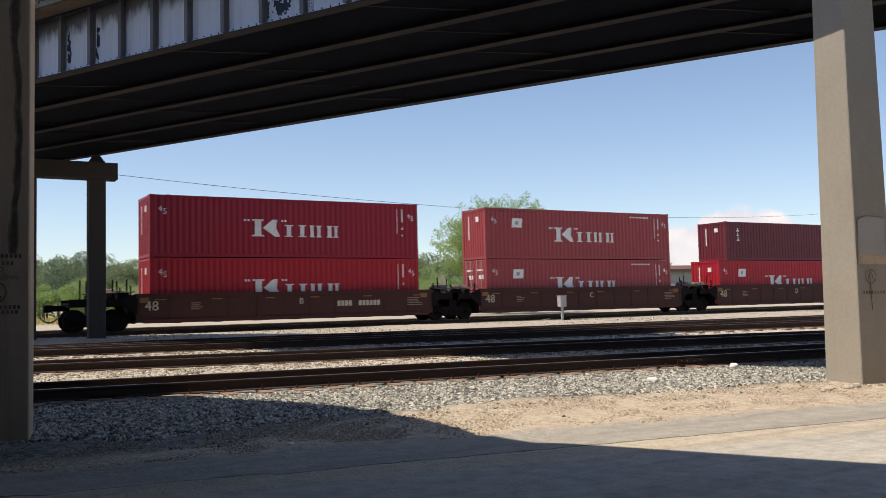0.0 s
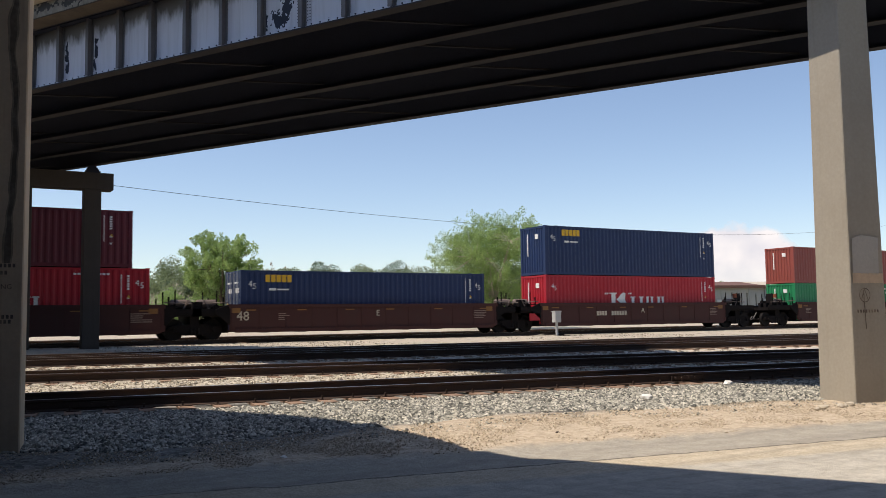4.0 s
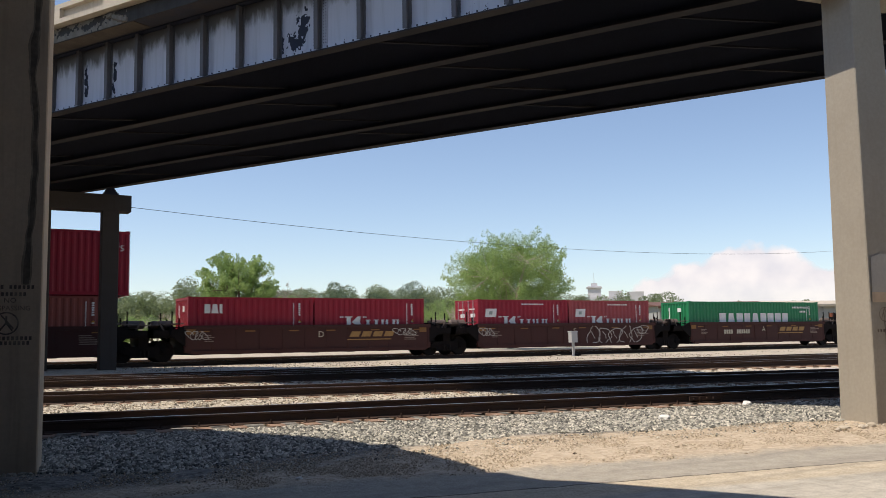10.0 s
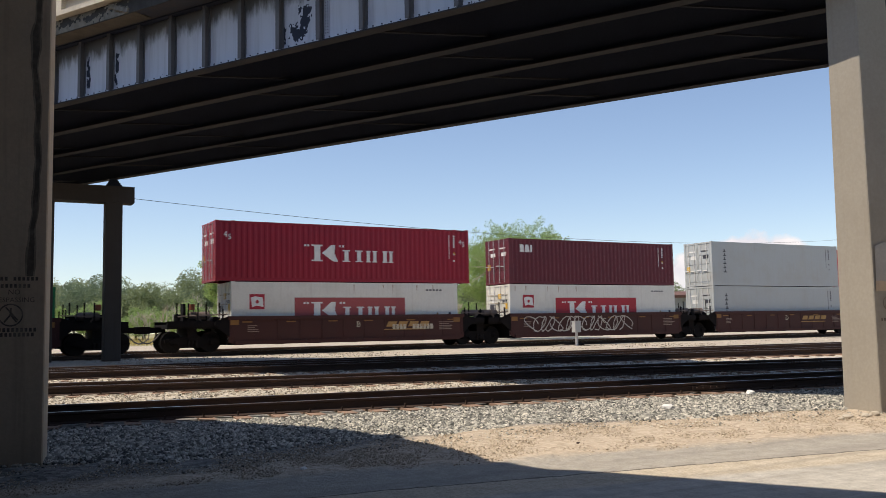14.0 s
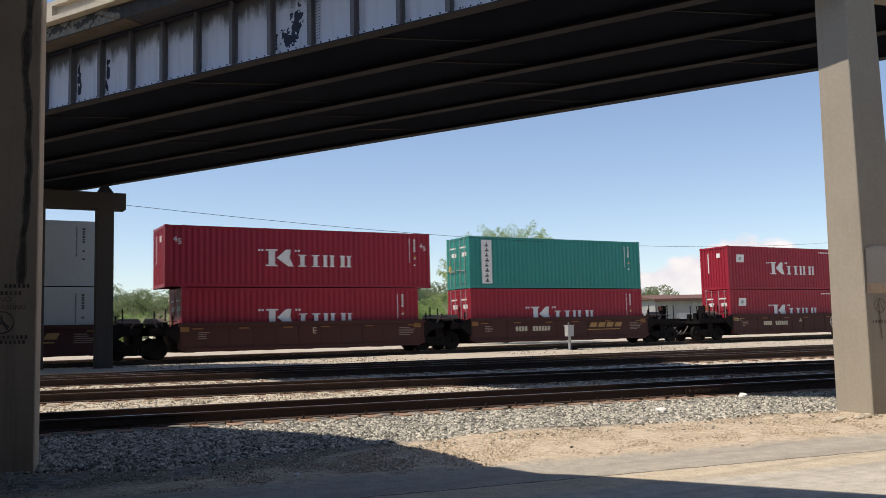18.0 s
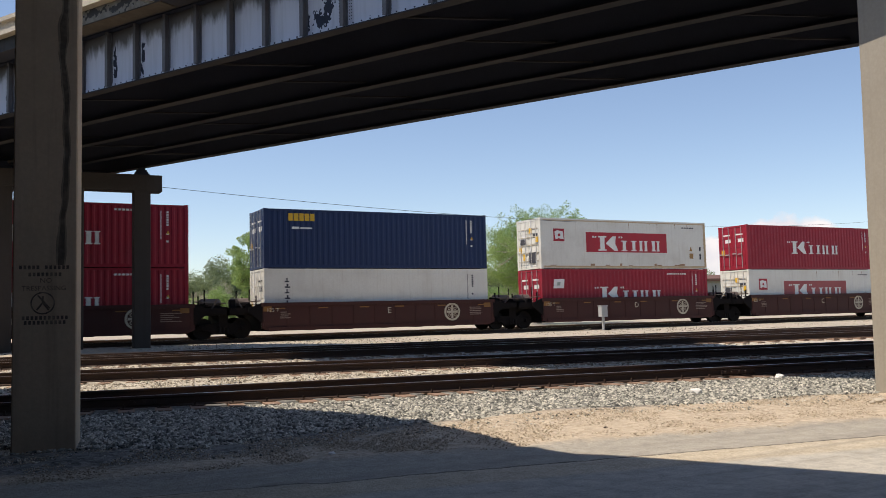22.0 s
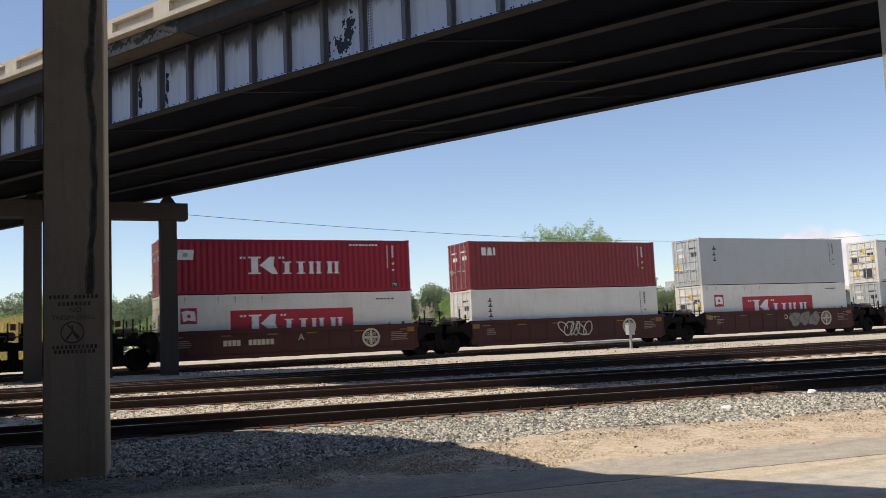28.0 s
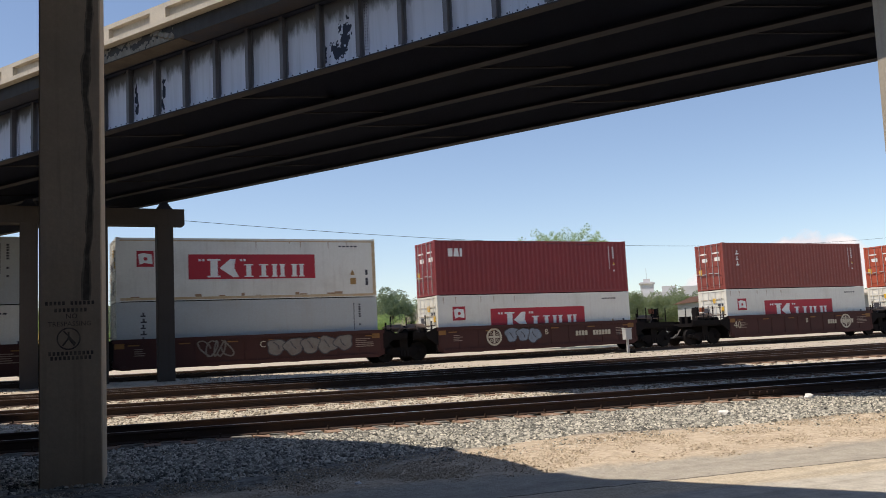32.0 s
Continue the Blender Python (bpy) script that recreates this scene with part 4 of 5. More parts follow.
    if not mark.startswith("reefer"):
        b = Build()
        m = dark if sum(PAINT[paint]) > 1.2 else white
        e = x1 - (0.95 if feet > 20 else 0.75)
        flat(b, e - 0.28, high * 0.45, e - 0.245, high * 0.90, y)
        for z in (0.40, 0.52, 0.66, 0.70, 0.74, 0.78, 0.82, 0.86):
            flat(b, e - 0.02, high * z, e + 0.08, high * (z + 0.03), y)
        part("code_mark", b, m, t)
    return t


M["mark_faint"] = surface("mark_faint", (0.33, 0.38, 0.34), 0.6, amount=0.2)
M["rust_streak"] = surface("rust_streak", (0.33, 0.20, 0.11), 0.8, amount=0.6, dirt=(0.5, 0.42, 0.32), scale=4)
M["rusty_white"] = surface("rusty_white", (0.50, 0.36, 0.20), 0.7, amount=0.6, dirt=(0.65, 0.6, 0.5), scale=3)
UNITS = [  # centre on the line at the clip's start, well length in feet, letter, decoration
    (15.45, 48, "B", "48"), (33.41, 48, "C", "48"), (51.44, 48, "D", "48"), (69.34, 48, "E", "48"), (87.30, 48, "A", "numbers"),
    (108.15, 40, "B", "swoosh"), (123.72, 40, "C", ""), (139.27, 40, "D", "swoosh"), (154.78, 40, "E", "loops"), (170.29, 40, "A", "swoosh"),
    (190.05, 40, "B", "swoosh"), (205.60, 40, "C", ""), (221.13, 40, "D", "swoosh"), (236.60, 40, "E", ""), (252.00, 40, "A", "swoosh"),
    (271.79, 40, "A", "roundel"), (287.48, 40, "E", "roundel"), (303.17, 40, "D", "roundel"), (318.90, 40, "C", "roundel"), (334.58, 40, "B", "roundel_left"),
    (354.42, 40, "A", "roundel"), (370.03, 40, "E", "roundel"), (385.68, 40, "D", "roundel"), (401.21, 40, "C", ""), (416.73, 40, "B", "roundel_left"),
    (436.29, 40, "B", "roundel"), (451.90, 40, "C", ""),
]
LOADS = [  # per unit: below (list), above (feet, height, paint, mark, doors) or None
    ([(45, HC, "bright_red", "k", 0)], (45, HC, "crimson", "k", 0)),
    ([(45, HC, "dull_red", "kflag", 1)], (45, HC, "dull_red", "kflag", 0)),
    ([(45, HC, "bright_red", "kflag", 0)], (40, STD, "maroon", "stub", 0)),
    ([(45, HC, "blue", "yellow_word", 1)], None),
    ([(45, HC, "bright_red", "k", 0)], (45, HC, "blue", "yellow_word", 0)),
    ([(40, STD, "green", "broad", 0)], (40, STD, "brown", "plain", 0)),
    ([(20, STD, "crimson", "k", 0), (20, STD, "brown", "short", 0)], (45, HC, "crimson", "k", 0)),
    ([(20, STD, "crimson", "short", 0), (20, STD, "crimson", "k", 0)], None),
    ([(20, STD, "crimson", "kflag", 1), (20, STD, "dull_red", "kflag", 0)], None),
    ([(40, STD, "green", "broad", 0)], None),
    ([(40, HC, "white", "reefer_faded", 1)], (45, HC, "crimson", "k", 1)),
    ([(40, HC, "white", "reefer", 1)], (40, STD, "maroon", "short", 1)),
    ([(40, HC, "grey", "column_flat", 1)], (40, HC, "grey", "column_flat", 1)),
    ([(40, HC, "crimson", "k", 1)], (45, HC, "crimson", "k", 0)),
    ([(40, HC, "crimson", "k", 1)], (40, HC, "teal", "upright", 1)),
    ([(40, HC, "crimson", "kflag", 1)], (40, HC, "crimson", "kflag", 0)),
    ([(40, HC, "white", "column", 1)], (40, HC, "blue", "yellow_word", 1)),
    ([(40, HC, "crimson", "kflag", 1)], (40, HC, "white", "reefer_rusty", 1)),
    ([(40, HC, "white", "reefer_faded", 1)], (40, HC, "crimson", "k", 1)),
    ([(40, HC, "white", "reefer", 1)], (40, HC, "grey", "column_flat", 1)),
    ([(40, HC, "white", "reefer", 1)], (40, STD, "crimson", "kflag", 1)),
    ([(40, HC, "white", "column", 1)], (40, STD, "rust_red", "short", 1)),
    ([(40, HC, "white", "reefer", 1)], (40, HC, "grey", "stub", 1)),
    ([(40, HC, "grey", "column_flat", 1)], (40, HC, "white", "reefer_rusty", 1)),
    ([(40, HC, "white", "reefer", 1)], (40, HC, "rust_red", "short", 1)),
    ([(40, HC, "white", "reefer", 1)], (40, HC, "brown", "stub", 1)),
    ([(40, HC, "white", "reefer", 1)], (40, HC, "orange_red", "plain", 1)),
]
NAMES = {"crimson": "crimson", "rust_red": "weathered rust red", "bright_red": "bright red", "dull_red": "faded red", "maroon": "dark maroon", "blue": "navy blue", "brown": "reddish brown",
         "green": "green", "teal": "teal green", "white": "white", "grey": "pale grey", "orange_red": "orange-red", "faded_red": "faded red"}


def container_label(c, above):
    feet, high, paint, mark, doors = c
    kind = "refrigerated container with red panel" if mark.startswith("reefer") else ("smooth-sided container" if mark == "column_flat" else "corrugated container")
    word = {"k": " with white word mark", "kflag": " with white flag mark", "broad": " with broad white word mark", "yellow_word": " with yellow word mark", "upright": " with white upright panel"}.get(mark, "")
    return f"{NAMES[paint]} {feet}-foot {kind}{word}, {'stacked on top' if above else 'in rail well'}"


WHEELS = []      # (wheelset, its car's centre, its place in the car)


DROP = 0.23      # the railhead lies this far below the wagon datum


def make_bogie(car, x):
    """Side frames with springs and bearing adapters, a bolster, brake beams and two wheelsets."""
    sides, springs = [], []
    for y in (-0.98, 0.98):
        frame_b = Build()
        top = [(u, w - DROP) for u, w in [(-1.22, 0.60), (-0.62, 0.72), (0.62, 0.72), (1.22, 0.60), (1.22, 0.46), (0.72, 0.40), (0.50, 0.22), (-0.50, 0.22), (-0.72, 0.40), (-1.22, 0.46)]]
        frame_b.solid([(x + u, y + 0.08, w) for u, w in top[::-1]], [(x + u, y - 0.08, w) for u, w in top[::-1]])
        spring = Build()
        springs.append(spring)
        for k in (-0.17, 0.0, 0.17):
            spring.tube((x + k, y - 0.10, 0.26 - DROP), (x + k, y - 0.10, 0.54 - DROP), 0.06, n=8)
        for k in (-0.89, 0.89):
            frame_b.box(x + k - 0.17, y - 0.11, 0.42 - DROP, x + k + 0.17, y + 0.11, 0.66 - DROP)
            frame_b.tube((x + k, y - 0.17, 0.48 - DROP), (x + k, y + 0.17, 0.48 - DROP), 0.10, n=10)
        sides.append(frame_b)
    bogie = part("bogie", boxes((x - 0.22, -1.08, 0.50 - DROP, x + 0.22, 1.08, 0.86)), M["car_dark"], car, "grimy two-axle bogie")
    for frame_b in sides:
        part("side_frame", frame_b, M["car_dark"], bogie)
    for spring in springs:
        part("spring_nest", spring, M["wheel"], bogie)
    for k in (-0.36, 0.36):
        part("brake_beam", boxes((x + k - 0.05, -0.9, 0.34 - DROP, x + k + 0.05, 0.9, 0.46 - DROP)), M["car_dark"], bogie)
    for k in (-0.89, 0.89):
        ws = part("wheelset", WHEEL_MESH, None, bogie)
        ws.matrix_basis = pose(x + k, 0, 0.48 - DROP)
        WHEELS.append((ws, car, x + k))


wb = Build()
wb.tube((0, -0.95, 0), (0, 0.95, 0), 0.075, n=8)
for s in (-1, 1):
    wb.tube((0, s * 0.70, 0), (0, s * 0.83, 0), 0.48, 0.47, n=28)
    wb.tube((0, s * 0.66, 0), (0, s * 0.70, 0), 0.505, 0.505, n=28)
    for i in range(3):
        a = 2 * math.pi * i / 3
        wb.box(0.2 * math.cos(a) - 0.05, s * 0.845 - 0.006, 0.2 * math.sin(a) - 0.05, 0.2 * math.cos(a) + 0.05, s * 0.845 + 0.006, 0.2 * math.sin(a) + 0.05)
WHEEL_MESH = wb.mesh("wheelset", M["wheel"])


def ring(b, cx, cz, r0, r1, y, n=28, mi=0):
    for i in range(n):
        a, c = 2 * math.pi * i / n, 2 * math.pi * (i + 1) / n
        b.quad([(cx + r0 * math.cos(a), y, cz + r0 * math.sin(a)), (cx + r1 * math.cos(a), y, cz + r1 * math.sin(a)),
                (cx + r1 * math.cos(c), y, cz + r1 * math.sin(c)), (cx + r0 * math.cos(c), y, cz + r0 * math.sin(c))], mi)


def stroke(b, pts, w, y):
    for p, q in zip(pts, pts[1:]):
        d = Vector((q[0] - p[0], q[1] - p[1]))
        if d.length < 1e-6:
            continue
        s = Vector((-d.y, d.x)).normalized() * w / 2
        b.quad([(p[0] - s.x, y, p[1] - s.y), (q[0] - s.x, y, q[1] - s.y), (q[0] + s.x, y, q[1] + s.y), (p[0] + s.x, y, p[1] + s.y)])


BEARER = boxes((-0.15, -1.45, 0.06, 0.15, 1.45, FLOOR - 0.005)).mesh("cross_bearer", M["car_dark"])
SIDE_POST = boxes((-0.03, -0.011, 0.23, 0.03, 0.011, 1.24)).mesh("side_post", M["car_brown"])
ub = Build()
ub.tube((0, 0, 0), (0, 0, 1.05), 0.034, n=6)
UPRIGHT = ub.mesh("upright", M["car_dark"])
GUIDE = boxes((-0.03, -0.03, 0.0, 0.03, 0.03, 0.7)).mesh("guide_post", M["car_dark"])
sb = Build()
flat(sb, -0.24, -0.028, 0.24, 0.028, 0.0)
STRIP = sb.mesh("reflector_strip", M["yellow"])


def make_car(i):
    cx, feet, letter, deco = UNITS[i]
    half = (14.63 if feet == 48 else 12.25) / 2 + 0.18     # well's half length
    first, last = i % 5 == 0, i % 5 == 4
    reach = cx - UNITS[i - 1][0] if i else 17.9
    car = thing("well_car", pose(cx, LINE_Y, RAIL_Z), f"brown {feet}-foot double-stack well wagon with {'yellow reflectors' if deco != 'loops' else 'looping white graffiti'} on its side", "rail wagon", "wagons of the container train")
    car["unit"] = i
    top, bot, yo = 1.39, 0.10, 1.49
    for s in (-1, 1):
        b = Build()
        y0, y1 = sorted((s * yo, s * (yo - 0.05)))
        ring_pts = [(-half, bot + 0.12), (-half + 0.3, bot), (half - 0.3, bot), (half, bot + 0.12), (half, top - 0.04), (half - 0.1, top), (-half + 0.1, top), (-half, top - 0.04)]
        b.solid([(x, y1, z) for x, z in ring_pts], [(x, y0, z) for x, z in ring_pts])
        panel = part("side_panel", b, M["car_brown"], car)
        yc = s * (yo + 0.03)
        part("top_chord", boxes((-half, min(yc - 0.04, yc + 0.04), top - 0.16, half, max(yc - 0.04, yc + 0.04), top + 0.012)), M["car_brown"], panel)
        part("bottom_chord", boxes((-half + 0.3, min(yc - 0.035, yc + 0.035), bot - 0.02, half - 0.3, max(yc - 0.035, yc + 0.035), bot + 0.15)), M["car_brown"], panel)
        n = 11
        for k in range(n + 1):
            x = -half + 0.15 + (2 * half - 0.3) * k / n
            part("side_post", SIDE_POST, None, panel).matrix_basis = pose(x, s * (yo + 0.009), 0)
    for k in range(-3, 4):
        part("cross_bearer", BEARER, None, car).matrix_basis = pose(k * 1.9, 0, 0)
    # end platforms slope up over the bogies; articulated ends share one
    for s in (-1, 1):
        outer = (s < 0 and first) or (s > 0 and last)
        d = 2.75 if outer else (1.66 if feet == 40 else 1.72)
        b = Build()
        a, c = sorted((s * half, s * (half + d - (0.0 if outer else 0.06))))
        b.box(a, -1.35, 0.86, c, 1.35, 1.06)
        b.box(a, -1.42, 0.94, c, -1.30, 1.20)
        b.box(a, 1.30, 0.94, c, 1.42, 1.20)
        e = s * half
        sg = [(e - s * 0.05, 1.42), (e + s * 0.62, 1.16), (e + s * 0.62, 0.98), (e - s * 0.05, 0.45)]
        if s < 0:
            sg = sg[::-1]
        for yy in (-1.5, 1.40):
            b.solid([(x, yy + 0.10, z) for x, z in sg], [(x, yy, z) for x, z in sg])
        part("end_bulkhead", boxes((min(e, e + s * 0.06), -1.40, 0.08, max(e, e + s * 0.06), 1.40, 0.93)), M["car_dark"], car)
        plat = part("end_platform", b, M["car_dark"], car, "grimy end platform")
        for k in (0.35, 0.95) if outer else (0.5,):
            for yy in (-1.2, 1.2):
                part("upright", UPRIGHT, None, plat).matrix_basis = pose(e + s * k, yy, 1.0)
        part("grab_rail", boxes((min(e, e + s * 0.6), -1.42, 1.30, max(e, e + s * 0.6), -1.38, 1.34)), M["car_dark"], plat)
        for yy in (-1.27, 1.27):
            part("guide_post", GUIDE, None, plat).matrix_basis = pose(e + s * 0.2, yy, 1.05)
        g = Build()
        g.tube((e + s * 0.45, -0.95, 1.24), (e + s * 0.45, 0.35, 1.24), 0.17, n=12)
        g.box(e + s * 0.9 - 0.2, -0.3, 1.05, e + s * 0.9 + 0.2, 0.3, 1.32)
        part("brake_reservoir", g, M["car_dark"], plat)
        tank = Build()
        tx = e + s * (1.15 if outer else 0.85)
        tank.tube((tx - 0.42, -0.72, 1.46), (tx + 0.42, -0.72, 1.46), 0.19, n=12)
        tank.tube((tx - 0.50, -0.72, 1.46), (tx - 0.42, -0.72, 1.46), 0.10, 0.19, n=12)
        tank.tube((tx + 0.42, -0.72, 1.46), (tx + 0.50, -0.72, 1.46), 0.19, 0.10, n=12)
        part("air_tank", tank, M["pipe"], plat, "rusty brown air tank")
        rng = random.Random(i * 7 + s)
        long = 2.2 if outer else 1.5
        a, c = sorted((e - s * 0.02, e + s * long * 0.86))
        for k in range(5 if outer else 3):
            x = e + s * rng.uniform(0.25, long)
            w, h = rng.uniform(0.10, 0.30), rng.uniform(0.18, 0.55)
            part("brake_gear", boxes((x - w, -1.2 + 0.45 * k, 1.06, x + w, -0.95 + 0.45 * k, 1.06 + h, 0.03)), M["car_dark"], plat)
        pipe = Build()
        pipe.tube((e, -1.3, 1.50), (e + s * long, -1.1, 1.42), 0.03, n=6)
        pipe.tube((e + s * long * 0.5, -1.2, 1.0), (e + s * (long * 0.5 + 0.35), -1.2, 1.62), 0.035, n=6)
        part("pipe", pipe, M["pipe"], plat)
        if outer:
            g = Build()
            x = e + s * 2.55
            g.tube((e + s * 1.9, -0.75, 1.72), (e + s * 1.97, -0.75, 1.72), 0.27, n=16)
            g.box(e + s * 1.9 - 0.06, -1.0, 1.0, e + s * 1.9 + 0.06, -0.5, 2.0)
            part("brake_wheel", g, M["car_dark"], plat)
            g = Build()
            g.box(min(x, x + s * 0.95), -0.11, 0.70, max(x, x + s * 0.95), 0.11, 0.95)
            g.box(min(x + s * 0.7, x + s * 1.05), -0.2, 0.66, max(x + s * 0.7, x + s * 1.05), 0.2, 0.98)
            part("coupler", g, M["car_dark"], car, "knuckle coupler")
            hose = Build()
            pts = [Vector((x + s * (0.25 + 1.0 * q / 10), -0.35, 0.72 - 0.50 * math.sin(math.pi * q / 10 * 0.82))) for q in range(11)]
            for pa, pb in zip(pts, pts[1:]):
                hose.tube(pa, pb, 0.034, n=6)
            part("air_hose", hose, M["hose"], car, "sagging grey air hose")
            valve = boxes((e + s * 1.55 - 0.12, -1.05, 1.72, e + s * 1.55 + 0.12, -0.8, 1.98, 0.03))
            part("brake_valve", valve, M["valve"], plat, "rust-orange brake valve")
            for k in (1.35, 1.78, 2.3):
                part("upright", UPRIGHT, None, plat).matrix_basis = pose(e + s * k, -1.28, 0.98)
            make_bogie(car, s * (half + 1.55))
        elif s < 0:
            make_bogie(car, s * (half + 1.68 if feet == 40 else half + 1.48))
    # markings on both sides' near face
    y = -yo - 0.026
    for k in (-0.86, -0.52, -0.18, 0.12, 0.50, 0.88):
        part("reflector_strip", STRIP, None, car).matrix_basis = pose(k * half, y - 0.001, 1.13)
    for k in (-0.955, 0.93):
        b = Build()
        flat(b, k * half - 0.2, 1.0, k * half + 0.2, 1.24, y - 0.001)
        part("reflector_plate", b, M["yellow"], car)
    small = Build()
    rng = random.Random(i)
    for k in range(5):
        flat(small, half - 1.5, 0.62 + 0.09 * k, half - 1.5 + rng.uniform(0.5, 0.95), 0.66 + 0.09 * k, y - 0.001)
    for k in range(4):
        flat(small, -half + (0.9 if deco != "48" else 2.4), 0.66 + 0.09 * k, -half + (0.9 if deco != "48" else 2.4) + rng.uniform(0.3, 0.6), 0.70 + 0.09 * k, y - 0.001)
    mark_parts("stencil_block", small, M["mark_worn"], car)
    words(car, letter, 0.42, M["cream"], 0.1, y - 0.002, 0.72, "unit_letter")
    if deco == "48":
        words(car, "48", 0.62, M["cream"], -half + 0.35, y - 0.003, 0.52, "size_number")
    if letter in "AB" or deco == "numbers":
        b = Build()
        x = (-3.4 if letter == "A" else 2.1)
        letters(b, x, 0.66, 0.26, y - 0.002, "bbbb", 0.16)
        letters(b, x + 1.15, 0.66, 0.26, y - 0.002, "bbbbbb", 0.16)
        mark_parts("car_number", b, M["cream"], car)
    if deco == "swoosh":
        b = Build()
        for k in range(4):
            flat(b, 1.75 + k * 0.62, 0.80, 2.25 + k * 0.62, 1.06, y - 0.002, 0.12)
        flat(b, 1.6, 0.64, 4.0, 0.69, y - 0.002, 0.05)
        part("line_emblem", b, M["mark_gold"], car, "worn gold painted emblem")
    if deco.startswith("roundel"):
        b = Build()
        x = -3.02 if "left" in deco else 3.76
        ring(b, x, 0.79, 0.36, 0.46, y - 0.002)
        ring(b, x, 0.79, 0.0, 0.10, y - 0.003, 12)
        flat(b, x - 0.33, 0.73, x + 0.33, 0.85, y - 0.002)
        flat(b, x - 0.06, 0.46, x + 0.06, 1.12, y - 0.003)
        for qx in (-1, 1):
            for qz in (-1, 1):
                ring(b, x + qx * 0.17, 0.79 + qz * 0.17, 0.05, 0.085, y - 0.002, 10)
        part("round_emblem", b, M["cream"], car, "cream ring with a cross")
    if i in (15, 16, 17, 18, 19, 22):
        words(car, "125 T", 0.26, M["cream"], -half + 0.22, y - 0.003, 0.92, "load_number")
    if i == 25:
        words(car, "40", 0.62, M["cream"], -half + 0.35, y - 0.003, 0.52, "size_number")
    if i == 4:
        part("end_bracket", boxes((-half - 0.75, -1.50, 0.42, -half - 0.05, -1.44, 0.82)), M["bright_red"], car, "bright red painted end bracket")
    rng = random.Random(100 + i)

    def blob(cx, cz, w, h, lean, n=26, wobble=0.12):
        ph = rng.uniform(0, 6.28)
        pts = []
        for q in range(n + 1):
            a = 2 * math.pi * q / n
            r = 1 + wobble * math.sin(3 * a + ph) + wobble * 0.6 * math.sin(5 * a + ph * 2)
            pts.append((cx + w * r * math.cos(a) + lean * h * math.sin(a), cz + h * r * math.sin(a)))
        return pts

    def bubbles(x0, x1, n, z, h, fill, line, width, label):
        """Overlapping rounded letter-like blobs, filled or in outline."""
        g = Build()
        step = (x1 - x0) / n
        for k in range(n):
            pts = blob(x0 + step * (k + 0.5), z + rng.uniform(-0.05, 0.05), step * 0.58, h * rng.uniform(0.85, 1.05), rng.uniform(0.0, 0.35))
            if fill:
                g.quad([(px, y - 0.002 - 0.0007 * k, pz) for px, pz in pts[:-1]])
            if line:
                stroke(g, pts, width, y - 0.0024 - 0.0007 * k)
                if fill:
                    g.mi[-len(pts) + 1:] = [1] * (len(pts) - 1)
                cx = x0 + step * (k + 0.5)
                stroke(g, [(cx - step * 0.2, z + h * 0.45), (cx + rng.uniform(-0.1, 0.1), z), (cx + step * 0.12, z - h * 0.4)], width * 0.9, y - 0.0027 - 0.0007 * k)
                if fill:
                    g.mi[-2:] = [1, 1]
        mats = [M[fill], M[line]] if fill and line else M[fill or line]
        part("graffiti", g, mats, car, label)

    def tag(x, z, w, h, width, mat, n=5):
        """A quick tangled tag in one colour."""
        g = Build()
        for k in range(n):
            c0 = x + w * (k + 0.5) / n
            pts = [(c0 + w / n * 0.8 * math.cos(a * 1.3 + k) + rng.uniform(-0.02, 0.02), z + h * math.sin(a * (1.0 + 0.5 * (k % 3)) + k)) for a in [2 * math.pi * q / 14 for q in range(12)]]
            stroke(g, pts, width, y - 0.002 - 0.0006 * k)
        part("graffiti", g, M[mat], car, "pale tangled spray-paint tag")

    if deco == "loops":
        bubbles(1.15, 5.2, 5, 0.70, 0.50, None, "mark_pale", 0.042, "looping white spray-paint outlines")
        bubbles(4.95, 5.65, 1, 1.02, 0.24, None, "mark_pale", 0.04, "small white spray-paint loop")
    if i in (6, 7, 8):
        tag(-half + 0.1, 0.95, 0.9, 0.20, 0.03, "mark_pale", 4)
    if i in (5, 7):
        tag(half - 1.9 if i == 5 else 4.2, 1.02, 1.2, 0.17, 0.03, "mark_pale", 4)
    if i == 11:
        tag(-5.2, 0.80, 7.4, 0.42, 0.055, "mark_pale", 13)
    if i == 21:
        tag(-0.9, 0.80, 2.0, 0.38, 0.06, "mark_pale", 5)
    if i == 22:
        bubbles(0.6, 3.1, 3, 0.80, 0.46, "mark_smoke", "mark_dark", 0.05, "grey filled spray-paint letters with dark edges")
    if i == 23:
        bubbles(0.5, 4.6, 5, 0.84, 0.42, "mark_smoke", "mark_dark", 0.045, "grey filled spray-paint letters")
        tag(-2.6, 0.85, 1.4, 0.36, 0.07, "mark_smoke", 4)
    if i == 24:
        bubbles(-2.3, -0.2, 3, 0.84, 0.40, "mark_blue_grey", "mark_dark", 0.045, "blue-grey filled spray-paint letters")
    return car


